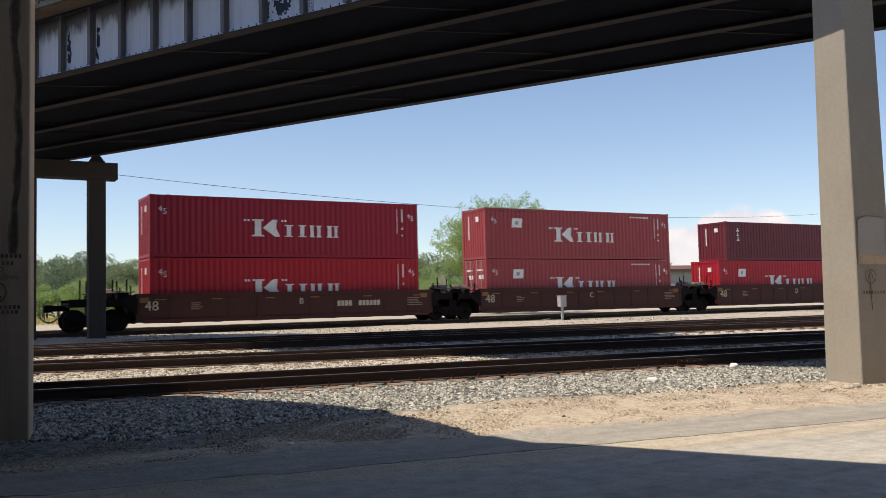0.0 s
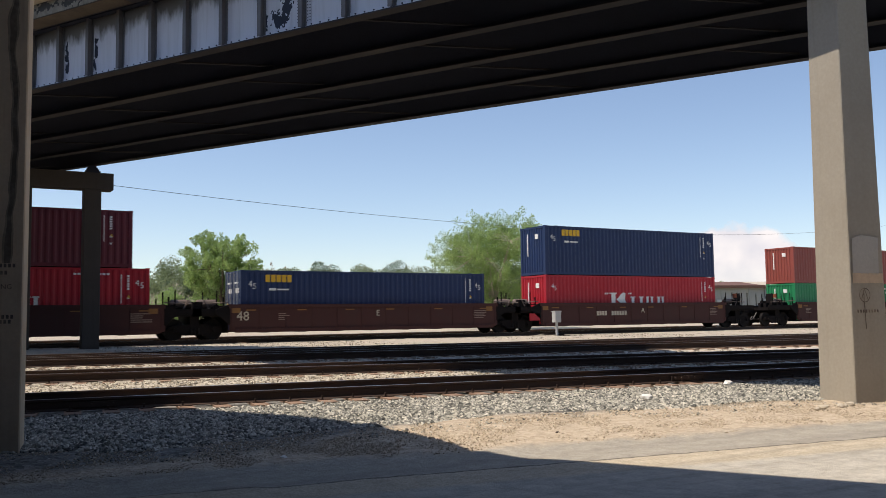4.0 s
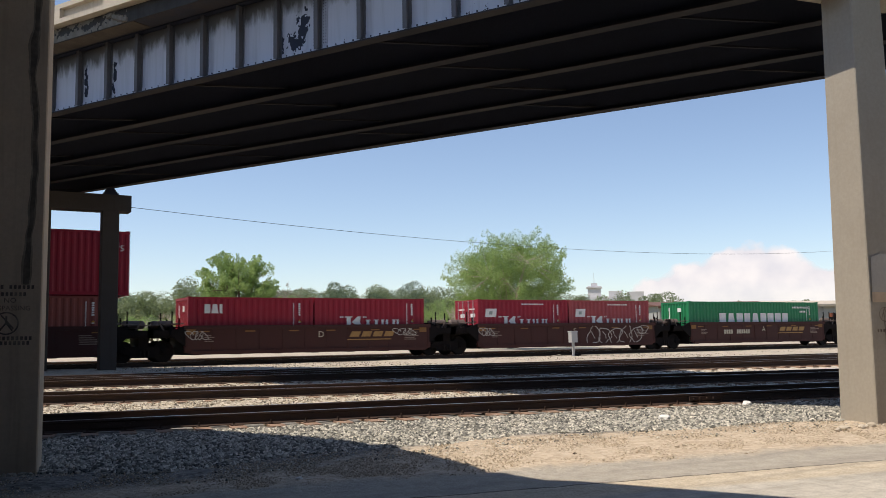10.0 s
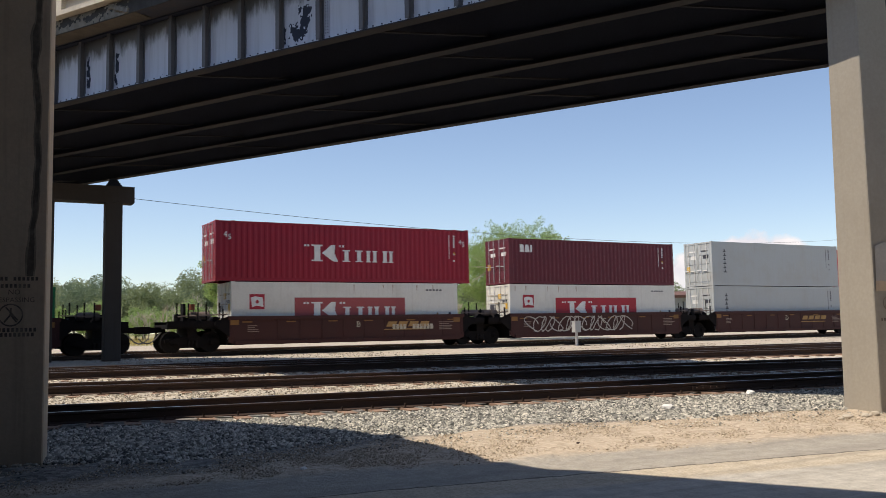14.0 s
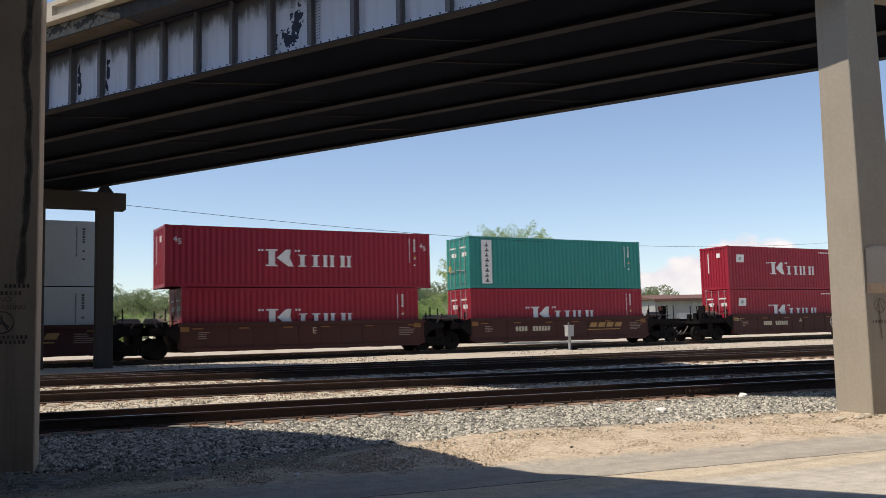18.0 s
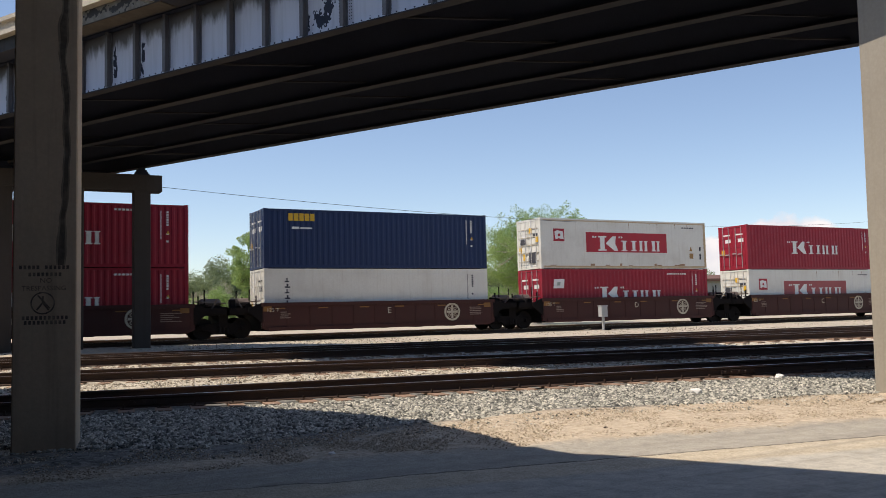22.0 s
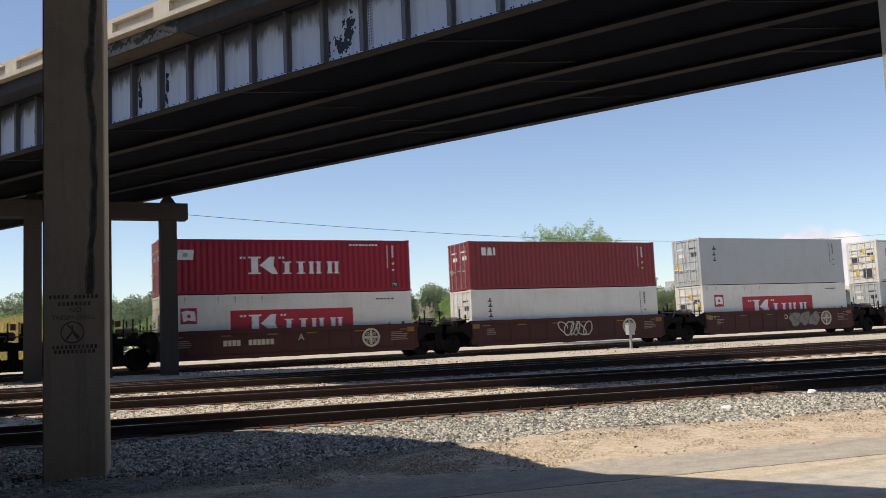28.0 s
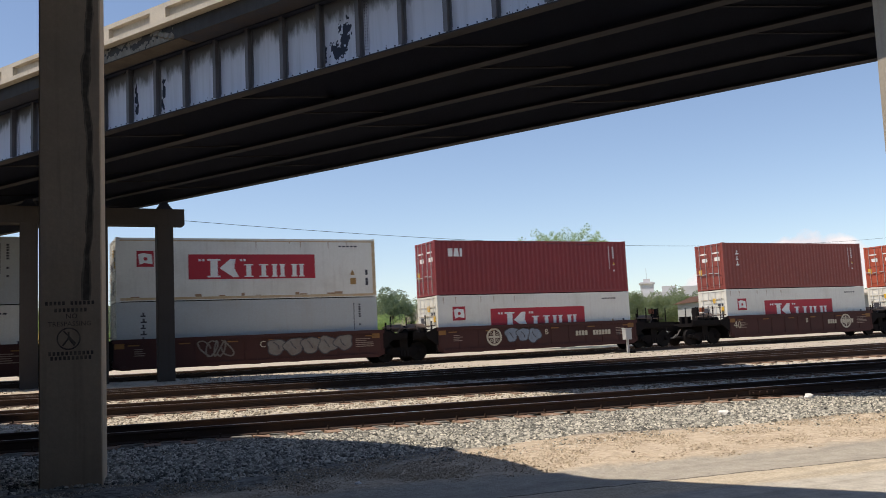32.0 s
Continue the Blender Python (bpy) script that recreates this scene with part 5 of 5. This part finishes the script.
M["mark_smoke"] = surface("mark_smoke", (0.20, 0.185, 0.165), 0.7, amount=0.7, dirt=(0.12, 0.07, 0.06), scale=3)
M["mark_blue_grey"] = surface("mark_blue_grey", (0.20, 0.25, 0.31), 0.7, amount=0.6, dirt=(0.12, 0.09, 0.09), scale=3)
M["mark_worn"] = surface("mark_worn", (0.26, 0.20, 0.165), 0.7, amount=0.6, dirt=(0.10, 0.05, 0.04), scale=6)
M["hose"] = surface("hose", (0.15, 0.14, 0.13), 0.8, amount=0.4)
M["valve"] = surface("valve", (0.26, 0.075, 0.035), 0.7, amount=0.5)
M["pipe"] = surface("pipe", (0.16, 0.12, 0.10), 0.6, amount=0.6)
M["mark_gold"] = surface("mark_gold", (0.36, 0.21, 0.07), 0.6, amount=0.5, dirt=(0.12, 0.05, 0.035), scale=4)
M["mark_pale"] = surface("mark_pale", (0.48, 0.46, 0.42), 0.6, amount=0.4, dirt=(0.2, 0.12, 0.1), scale=5)
MOVING = []      # (thing, x at the clip's start, y, z)
for i in range(len(UNITS)):
    car = make_car(i)
    MOVING.append((car, UNITS[i][0], LINE_Y, RAIL_Z))
    below, above = LOADS[i]
    n = len(below)
    for k, c in enumerate(below):
        x = UNITS[i][0] + (0 if n == 1 else (-3.07 if k == 0 else 3.07))
        ob = make_container(*c, container_label(c, False))
        MOVING.append((ob, x, LINE_Y, RAIL_Z + FLOOR))
    if above:
        ob = make_container(*above, container_label(above, True))
        MOVING.append((ob, UNITS[i][0], LINE_Y, RAIL_Z + FLOOR + below[0][1] + 0.012))


# ---- trees and distance ----
def add_blades(b, p, size, g):
    """A leaf blade of random size and turn at each of the points."""
    n = len(p)
    a = g.normal(size=(n, 3))
    a *= size * g.uniform(0.55, 1.3, (n, 1)) / np.linalg.norm(a, axis=1)[:, None]
    q = np.cross(a, g.normal(size=(n, 3)))
    q *= size * g.uniform(0.35, 0.7, (n, 1)) / np.linalg.norm(q, axis=1)[:, None]
    k = len(b.v)
    b.v += np.stack([p - a, p - q * 0.6, p + a, p + q], 1).reshape(-1, 3).tolist()
    b.f += [(k + 4 * i, k + 4 * i + 1, k + 4 * i + 2, k + 4 * i + 3) for i in range(n)]
    b.mi += [0] * n


def leaf_cloud(b, c, r, n, size, rng, squash=0.8):
    """Small leaf blades scattered through a rough ball, denser at its skin."""
    g = np.random.RandomState(rng.randrange(1 << 30))
    d = g.normal(size=(n, 3))
    d /= np.linalg.norm(d, axis=1)[:, None]
    p = np.array(c) + d * np.array([1, 1, squash]) * r * (0.45 + 0.6 * g.rand(n, 1) ** 0.5)
    add_blades(b, p, size, g)


def make_tree(x, y, high, wide, seed, leaf, label, blades=5200, size=0.16, low=0.10, clumps=170, bark="bark"):
    """A trunk that forks low, limbs, twigs, and sprays of small leaves that sweep up and outward along the twigs."""
    rng = random.Random(seed)
    z0 = float(ground_height(np.array(float(x)), np.array(float(y))))
    t = thing("tree", pose(x, y, z0 - 0.05), label, "tree", "trees beyond the tracks")
    tb, cb = Build(), Build()
    fork = high * 0.30
    tb.tube((0, 0, 0), (0.1, 0, fork), high * 0.024, high * 0.017, n=9)
    mids = []
    for i in range(13):
        a = 2 * math.pi * (i + rng.random() * 0.6) / 13
        out = wide * rng.uniform(0.05, 0.26)
        m = Vector((math.cos(a) * out, math.sin(a) * out, fork + rng.uniform(0.08, 0.45) * high))
        tb.tube((0.1, 0, fork * rng.uniform(0.5, 1.0)), m, high * 0.011, high * 0.0055, n=7)
        mids.append(m)
    each = blades // clumps
    g = np.random.RandomState(seed)
    for i in range(clumps):
        while True:
            d = Vector((rng.uniform(-1, 1), rng.uniform(-1, 1), rng.uniform(-1, 1)))
            if 0.25 < d.length < 1 and not (d.y < -0.1 and abs(d.x + 0.1) < 0.12 and -0.85 < d.z < 0.0):
                break
        lump = 0.88 + 0.26 * noise.noise(d * 2.3 + Vector((seed, 0, 0)))
        side = 1.0 - 0.16 * max(0.0, -d.z)
        c = Vector((d.x * wide * 0.48 * lump * side, d.y * wide * 0.48 * lump * side, high * (low + 1.0) / 2 + d.z * high * (1.0 - low) / 2 * 0.93 * lump))
        m = min(mids, key=lambda q: (q - c).length)
        if i % 3 == 0:
            tb.tube(m, c, high * 0.004, high * 0.001, n=5)
        axis = (Vector((d.x * 1.0, d.y * 1.0, 0.40 + 0.3 * d.z)) + Vector((rng.uniform(-0.4, 0.4), rng.uniform(-0.4, 0.4), rng.uniform(-0.3, 0.3)))).normalized()
        p1 = axis.orthogonal().normalized()
        p2 = axis.cross(p1)
        long, fat = wide * rng.uniform(0.045, 0.085), wide * rng.uniform(0.030, 0.060)
        u = g.uniform(-1, 1, (each, 1))
        r = fat * (1.05 - 0.25 * (u + 1)) * g.rand(each, 1) ** 0.5
        w = g.uniform(0, 6.283, (each, 1))
        p = np.array(c) + np.array(axis) * u * long + (np.array(p1) * np.cos(w) + np.array(p2) * np.sin(w)) * r
        add_blades(cb, p, size, g)
    part("trunk", tb, M[bark], t)
    part("crown", cb, leaf, t)
    return t


make_tree(39.9, 60.0, 10.0, 11.2, 11, M["leaf"], "broad light-green cottonwood tree behind the train", 72000, 0.082, clumps=520, bark="bark_pale")
make_tree(22.15, 75.0, 9.2, 7.9, 5, M["leaf"], "rounded light-green tree behind the train", 42000, 0.10, clumps=330)
make_tree(30.5, 88.0, 7.4, 6.5, 8, M["leaf_dry"], "grey half-bare tree behind the train", 1500, 0.12, clumps=90, bark="bark_pale")


def woods(name, label, leaf, spots, seed, size, blades, lumps=14):
    """A belt of trees: each a trunk and an uneven oval crown of leafy billows."""
    rng = random.Random(seed)
    b = Build()
    for x, y, high, wide in spots:
        z0 = 0.2
        b.tube((x, y, z0), (x, y, z0 + high * 0.5), 0.22, 0.10, n=5, mi=1)
        for k in range(lumps):
            d = Vector((rng.gauss(0, 1), rng.gauss(0, 1), rng.gauss(0, 1))).normalized() * rng.uniform(0.35, 0.72)
            narrow = 1.0 - 0.45 * max(0.0, d.z)
            c = (x + d.x * wide * 0.5 * narrow, y + d.y * wide * 0.5 * narrow, z0 + high * (0.52 + 0.5 * d.z))
            leaf_cloud(b, c, min(wide, high) * rng.uniform(0.12, 0.22), blades // lumps, size, rng, 0.9)
    ob = new(name, b.mesh(name, [leaf, M["bark"]]))
    tagged(ob, label, "woods", kind="stuff")


def bare_woods(label, spots, seed):
    """Leafless trees: trunks that fork again and again into fine pale twigs."""
    rng = random.Random(seed)
    b = Build()

    def grow(p, way, length, r, depth):
        q = p + way * length
        b.tube(p, q, r, r * 0.6, n=4 if depth > 2 else 3)
        if depth == 0:
            return
        for _ in range(3 if depth > 1 else 4):
            turn = Vector((rng.gauss(0, 1), rng.gauss(0, 1), rng.gauss(0.25, 0.8)))
            grow(p + way * length * rng.uniform(0.6, 1.0), (way + turn * 0.42).normalized(), length * rng.uniform(0.55, 0.80), r * 0.55, depth - 1)

    for x, y, high, wide in spots:
        for k in range(2):
            grow(Vector((x + rng.uniform(-1, 1), y, 0.2)), Vector((rng.uniform(-0.25, 0.25), 0, 1)).normalized(), high * 0.34, 0.11, 4)
    tagged(new("woods", b.mesh("woods", M["bark_pale"])), label, "woods", kind="stuff")


def line_of_trees(seed, az0, az1, dist, el0, el1, count, spread=14, broad=0.9):
    rng = random.Random(seed)
    out = []
    for i in range(count):
        a = radians(az0 + (az1 - az0) * (i + rng.random() * 0.7) / count)
        d = dist + rng.uniform(-spread, spread)
        h = d * math.tan(radians(rng.uniform(el0, el1))) + 1.2
        out.append((math.sin(a) * d, math.cos(a) * d, h, h * broad * rng.uniform(0.8, 1.2)))
    return out


woods("woods", "dark green belt of trees beyond the rail yard", M["leaf_dark"], line_of_trees(21, -12, 36.5, 165, 3.0, 3.95, 84, 14, 1.35), 4, 0.21, 5400)
woods("woods", "deep blue-green trees standing among the belt", M["leaf_deep"], line_of_trees(27, -10, 36, 158, 2.9, 4.1, 15), 14, 0.20, 5200)
woods("woods", "dark green trees in front of the far town", M["leaf_dark"], line_of_trees(24, 36.5, 44, 190, 2.3, 2.95, 16), 9, 0.22, 4600)
woods("woods", "light green shrubs and young trees beyond the tracks", M["leaf"], line_of_trees(22, -8, 36, 122, 1.3, 2.8, 36, 14, 1.2), 6, 0.13, 4800)
bare_woods("pale leafless trees and brush among the green ones", line_of_trees(25, 8, 35, 112, 2.0, 3.2, 15), 12)
woods("woods", "low distant trees on the far horizon", M["leaf_dark"], line_of_trees(23, 36, 66, 380, 1.6, 2.2, 60, 40), 7, 0.45, 1900)


def bank_height(x, y):
    """A grassy earth bank west of the trees, falling away to the east."""
    k = np.clip((9.0 - x) / 9.0, 0, 1)
    rise = np.clip((y - 78) / 24.0, 0, 1)
    return 4.7 * k * k * (3 - 2 * k) * rise + 0.35 * np.sin(x * 0.7) * k * rise


def dry_grass():
    xs, ys = np.arange(-60, 10.1, 1.5), np.arange(77, 117, 2.0)
    verts = [(x, y, 0.05 + float(bank_height(x, y))) for y in ys for x in xs]
    n = len(xs)
    faces = [(j * n + i, j * n + i + 1, (j + 1) * n + i + 1, (j + 1) * n + i) for j in range(len(ys) - 1) for i in range(n - 1)]
    me = bpy.data.meshes.new("earth_bank")
    me.from_pydata(verts, [], faces)
    me.materials.append(M["ground"])
    tagged(new("earth_bank", me), "low earth bank under dry grass beyond the tracks", "bank", kind="structure")
    rng = random.Random(31)
    b = Build()
    for k in range(34000):
        x, y = (rng.uniform(-32, 8), rng.uniform(78, 108)) if k % 5 else (rng.uniform(0, 26), rng.uniform(76, 125))
        z = float(bank_height(x, y)) + 0.05
        h, w = rng.uniform(0.3, 1.0), rng.uniform(0.03, 0.08)
        t = rng.uniform(0, 6.28)
        dx, dy = math.cos(t) * w, math.sin(t) * w
        b.quad([(x - dx, y - dy, z), (x + dx, y + dy, z), (x + rng.uniform(-0.25, 0.25), y + rng.uniform(-0.2, 0.2), z + h)])
    tagged(new("dry_grass", b.mesh("dry_grass", M["grass"])), "tall dry yellow grass beyond the tracks", "grass", kind="stuff")


dry_grass()


def far_building():
    d = 700.0

    def at(az):
        return math.sin(radians(az)) * d, math.cos(radians(az)) * d
    x, y = at(39.0)
    t = thing("office_building", pose(x, y, 0, 0, 0, -39), "distant pale flat-roofed building with a stepped tower", "building")
    part("wall", boxes((-7, -8, 0, 26, 8, 31)), M["far_wall"], t)
    part("tower", boxes((-4, -5, 31, 6, 5, 39.5), (-5, -6, 38, 7, 6, 39), (-1.5, -2, 39.5, 3.5, 2, 42)), M["far_wall"], t)
    part("wing", boxes((12, -6, 0, 22, 6, 35.5), (26, -9, 0, 38, 9, 34.5)), M["far_wall"], t)
    b = Build()
    b.tube((1, 0, 42), (1, 0, 50), 0.14, n=5)
    part("flag_pole", b, M["grey_box"], t)
    win = boxes((-1.2, -0.15, -1.0, 1.2, 0.15, 1.0)).mesh("window", M["window"])
    for r in range(3):
        for c in range(9):
            part("window", win, None, t).matrix_basis = pose(-11 + c * 4.2, -8.1, 14 + r * 4.6)


far_building()


def make_cloud():
    n, m, d = 24, 8, 3600.0
    verts, faces, uvs = [], [], []
    for j in range(m + 1):
        for i in range(n + 1):
            a, e = radians(36.5 + 23.0 * i / n), radians(-0.2 + 7.0 * j / m)
            verts.append((math.sin(a) * math.cos(e) * d, math.cos(a) * math.cos(e) * d, EYE + math.sin(e) * d))
            uvs.append((i / n, j / m))
    for j in range(m):
        for i in range(n):
            k = j * (n + 1) + i
            faces.append((k, k + n + 1, k + n + 2, k + 1))
    me = bpy.data.meshes.new("backdrop")
    me.from_pydata(verts, [], faces)
    layer = me.uv_layers.new(name="UVMap")
    for loop in me.loops:
        layer.data[loop.index].uv = uvs[loop.vertex_index]
    me.materials.append(M["cloud"])
    ob = tagged(new("backdrop", me), "soft white cumulus bank low over the horizon", "cloud", kind="structure")
    ob.visible_shadow = False


make_cloud()


# ---- small things ----
def make_signal_box():
    z = 0.335
    t = thing("signal_box", pose(28.2, 36.55, z), "small grey metal signal box on a post beside the track", "signal box")
    part("post", boxes((-0.05, -0.05, -0.3, 0.05, 0.05, 0.72)), M["grey_box"], t)
    box = part("cabinet", boxes((-0.19, -0.15, 0.70, 0.19, 0.15, 1.24, 0.02)), M["grey_box"], t)
    part("lid", boxes((-0.21, -0.17, 1.24, 0.21, 0.17, 1.28)), M["grey_box"], box)
    b = Build()
    b.tube((0.28, -0.1, -0.02), (0.28, 0.25, -0.02), 0.16, n=12)
    b.box(-0.15, -0.15, -0.1, 0.7, 0.15, 0.02)
    part("base_fitting", b, M["car_dark"], t)


make_signal_box()
sb = Build()
sb.tube((26.3, 36.1, 0.36), (26.75, 35.7, 0.47), 0.022, 0.018, n=6)
tagged(new("stick", sb.mesh("stick", M["bark_pale"])), "short pale stick lying on the gravel bank", "stick")


def make_wire():
    b = Build()
    pts = []
    for i in range(41):
        s = i / 40
        pts.append(Vector((6.3 + 88.7 * s, 36.0 + 19.0 * s, EYE + 5.3 - 3.0 * s + 7.9 * s * s)))
    n = 6
    for p in pts:
        b.v += [(p.x, p.y + 0.010 * math.cos(2 * math.pi * k / n), p.z + 0.010 * math.sin(2 * math.pi * k / n)) for k in range(n)]
    for i in range(len(pts) - 1):
        for k in range(n):
            b.f.append((i * n + k, i * n + (k + 1) % n, (i + 1) * n + (k + 1) % n, (i + 1) * n + k))
            b.mi.append(0)
    ob = new("overhead_cable", b.mesh("overhead_cable", M["dark_steel"]))
    tagged(ob, "thin dark overhead cable slung from the pier cap", "cable")


make_wire()


M["shed_brown"] = surface("shed_brown", (0.16, 0.085, 0.065), 0.8, amount=0.5, dirt=(0.09, 0.06, 0.05), scale=0.4, streak=0.3)
M["shed_grey"] = surface("shed_grey", (0.36, 0.365, 0.36), 0.7, amount=0.4, dirt=(0.22, 0.21, 0.20), scale=0.3, streak=0.4)


def make_shed(az, d, wide, high, wall, roof, label):
    """A long low shed with ribbed walls, a shallow roof and loading doors."""
    t = thing("warehouse", pose(math.sin(radians(az)) * d, math.cos(radians(az)) * d, 0.1, 0, 0, -az * 0.4), label, "building")
    part("wall", boxes((-wide / 2, -7, 0, wide / 2, 7, high)), M[wall], t)
    r = Build()
    r.solid([(-wide / 2 - 0.5, y, z) for y, z in ((-7.6, high), (7.6, high), (0.0, high + 0.9))], [(wide / 2 + 0.5, y, z) for y, z in ((-7.6, high), (7.6, high), (0.0, high + 0.9))])
    part("roof", r, M[roof], t)
    part("fascia", boxes((-wide / 2 - 0.5, -7.7, high - 0.35, wide / 2 + 0.5, -7.6, high + 0.06)), M[roof], t)
    rib = boxes((-0.08, -7.12, 0, 0.08, -7.0, high - 0.36)).mesh("wall_rib", M[wall])
    door = boxes((-1.6, -7.1, 0, 1.6, -7.0, high * 0.62)).mesh("loading_door", M["far_wall"])
    for k in range(int(wide / 2.4)):
        part("wall_rib", rib, None, t).matrix_basis = pose(-wide / 2 + 1.2 + k * 2.4, 0, 0)
    for k in range(int(wide / 9)):
        part("loading_door", door, None, t).matrix_basis = pose(-wide / 2 + 5 + k * 9, -0.02, 0)


make_shed(45.4, 150.0, 20.0, 5.6, "shed_grey", "shed_brown", "distant low grey shed with a brown roof edge")
make_shed(52.5, 170.0, 30.0, 5.9, "shed_grey", "parapet", "distant long grey warehouse with a pale roof")


def scatter_stones():
    rng = np.random.RandomState(5)
    octa = np.array([(1, 0, 0), (-1, 0, 0), (0, 1, 0), (0, -1, 0), (0, 0, 1), (0, 0, -1)], float)
    tri = np.array([(0, 2, 4), (2, 1, 4), (1, 3, 4), (3, 0, 4), (2, 0, 5), (1, 2, 5), (3, 1, 5), (0, 3, 5)])
    vs, fs = [], []

    def add(x, y, s):
        z = float(ground_height(np.array(x), np.array(y)))
        p = octa * rng.uniform(0.55, 1.25, (6, 1)) * s * np.array([1.3, 0.9, 0.8])
        a = rng.uniform(0, 6.28)
        p = p @ np.array([[math.cos(a), -math.sin(a), 0], [math.sin(a), math.cos(a), 0], [0, 0, 1]])
        tip = rng.uniform(-0.6, 0.6)
        p = p @ np.array([[math.cos(tip), 0, math.sin(tip)], [0, 1, 0], [-math.sin(tip), 0, math.cos(tip)]])
        p = p + rng.uniform(-0.2, 0.2, (6, 3)) * s + np.array([x, y, z + s * 0.15])
        fs.extend((tri + len(vs)).tolist())
        vs.extend(p.tolist())
    def sheet(name, key, label):
        me = bpy.data.meshes.new(name)
        me.from_pydata(vs, [], fs)
        me.materials.append(M[key])
        tagged(new(name, me), label, "ballast", kind="stuff")
        vs.clear()
        fs.clear()
    for _ in range(56000):
        x = rng.uniform(-3, 17)
        lo = float(np.interp(x, [1.0, 2.0, 3, 4.5, 6, 7, 9, 13], [10.1, 9.85, 10.2, 10.5, 10.9, 11.1, 10.8, 10.7])) + 0.15 * math.sin(x * 1.9)
        v = rng.uniform(lo, 13.7) if rng.rand() < 0.97 else rng.uniform(lo - 0.9, lo)
        add(x, (v - 0.158 * x) / 0.987, rng.uniform(0.013, 0.040) if v > lo else rng.uniform(0.006, 0.022))
    sheet("ballast_stones", "stone", "loose grey crushed-stone ballast beside the rails")
    for _ in range(8000):
        x = rng.uniform(-2, 22)
        v = rng.uniform(16.3, 18.6)
        add(x, (v - 0.158 * x) / 0.987, rng.uniform(0.014, 0.038))
    for _ in range(4000):
        x = rng.uniform(-2, 22)
        v = rng.uniform(20.6, 23.0)
        add(x, (v - 0.2 * x) / 0.98, rng.uniform(0.02, 0.042))
    for _ in range(7000):
        x = rng.uniform(-3, 60)
        add(x, rng.uniform(28.0, 40.2), rng.uniform(0.014, 0.04))
    sheet("ballast_stones", "stone_pale", "pale dusty crushed stone between the far rails")
    for _ in range(9000):
        x = rng.uniform(-1, 4.4)
        v = rng.uniform(8.4, 10.2)
        add(x, (v - 0.158 * x) / 0.987, rng.uniform(0.004, 0.013))
    for _ in range(9000):
        x = rng.uniform(2.5, 14)
        v = rng.uniform(8.35, 10.6)
        add(x, (v - 0.158 * x) / 0.987, rng.uniform(0.004, 0.015))
    for _ in range(9000):
        x = rng.uniform(2.5, 14)
        v = 10.9 - 2.1 * rng.rand() ** 1.6
        add(x, (v - 0.158 * x) / 0.987, rng.uniform(0.004, 0.014))
    sheet("sand_grains", "sand_grain", "coarse sandy grit along the road edge")


scatter_stones()


def make_rock(x, y, size, mat, label, seed):
    rng = random.Random(seed)
    bm = bmesh.new()
    bmesh.ops.create_icosphere(bm, subdivisions=2, radius=size)
    for vv in bm.verts:
        vv.co = Vector((vv.co.x * 1.3, vv.co.y, vv.co.z * 0.7)) * rng.uniform(0.82, 1.12)
    me = bpy.data.meshes.new("rock")
    bm.to_mesh(me)
    bm.free()
    me.materials.append(mat)
    ob = new("rock", me)
    ob.matrix_basis = pose(x, y, float(ground_height(np.array(x), np.array(y))) + size * 0.35, 0, 0, rng.uniform(0, 360))
    tagged(ob, label, "rock", "loose rocks beside the track")


make_rock(12.76, 11.5, 0.095, M["mark_white"], "pale rounded rock on the ballast edge", 1)
make_rock(9.87, 10.55, 0.08, M["mark_white"], "pale rounded rock in the ballast", 2)
make_rock(3.07, 8.34, 0.035, M["mark_white"], "small pale stone on the dirt verge", 3)
make_rock(6.34, 8.25, 0.024, M["rail"], "dark lump on the sandy verge", 4)
for k in range(7):
    make_rock(10.7 + 0.17 * k, 8.08 + 0.05 * (k % 3), 0.035 + 0.02 * (k % 2), M["parapet"], "broken tan concrete lump at the pier base", 10 + k)


def make_barrier():
    t = thing("concrete_barrier", pose(-1.32, 35.3, 0.335), "pale concrete barrier block on a low slab", "barrier")
    b = Build()
    prof = [(-0.30, 0.0), (0.30, 0.0), (0.28, 0.12), (0.14, 0.32), (0.10, 0.74), (-0.10, 0.74), (-0.14, 0.32), (-0.28, 0.12)]
    b.sweep(prof, -2.4, 0.55)
    part("block", b, M["parapet"], t)
    part("slab", boxes((-2.6, -0.5, -0.1, 1.1, 0.4, 0.05)), M["parapet"], t)


make_barrier()
column_marks()


# ---- what moves ----
def travel(t):
    """Metres that the train has run at t seconds."""
    return float(np.interp(t, [0, 4, 9, 13, 16, 19, 25, 32], [0.0, 49.46, 111.1, 160.2, 196.5, 233.0, 306.0, 390.84]))


def motions():
    times = [0, 2, 4, 7, 10, 13, 16, 19, 22, 25, 28, 30, 32]
    for ob, x, y, z in MOVING:
        walk(ob, [(t, pose(x - travel(t), y, z)) for t in times])
    # wheels roll while their wagon is in view
    for ws, car, off in WHEELS:
        x0 = UNITS[int(car["unit"])][0] + off
        x, z = ws.matrix_basis.translation.x, ws.matrix_basis.translation.z
        seen = [k / 30 for k in range(1, 960) if -2 < x0 - travel(k / 30) < 75]
        rows = [(0.0, 0.0)] + ([(t, t - seen[0]) for t in seen] if seen else []) + [(32.0, (seen[-1] - seen[0]) if seen else 0.0)]
        clean = []
        for t, s in rows:
            if not clean or frame(t) > frame(clean[-1][0]):
                clean.append((t, s))
        walk(ws, [(t, pose(x, 0, z) @ Matrix.Rotation(-(travel(seen[0] + s) - travel(seen[0])) / 0.48 if seen else 0.0, 4, "Y")) for t, s in clean])


motions()
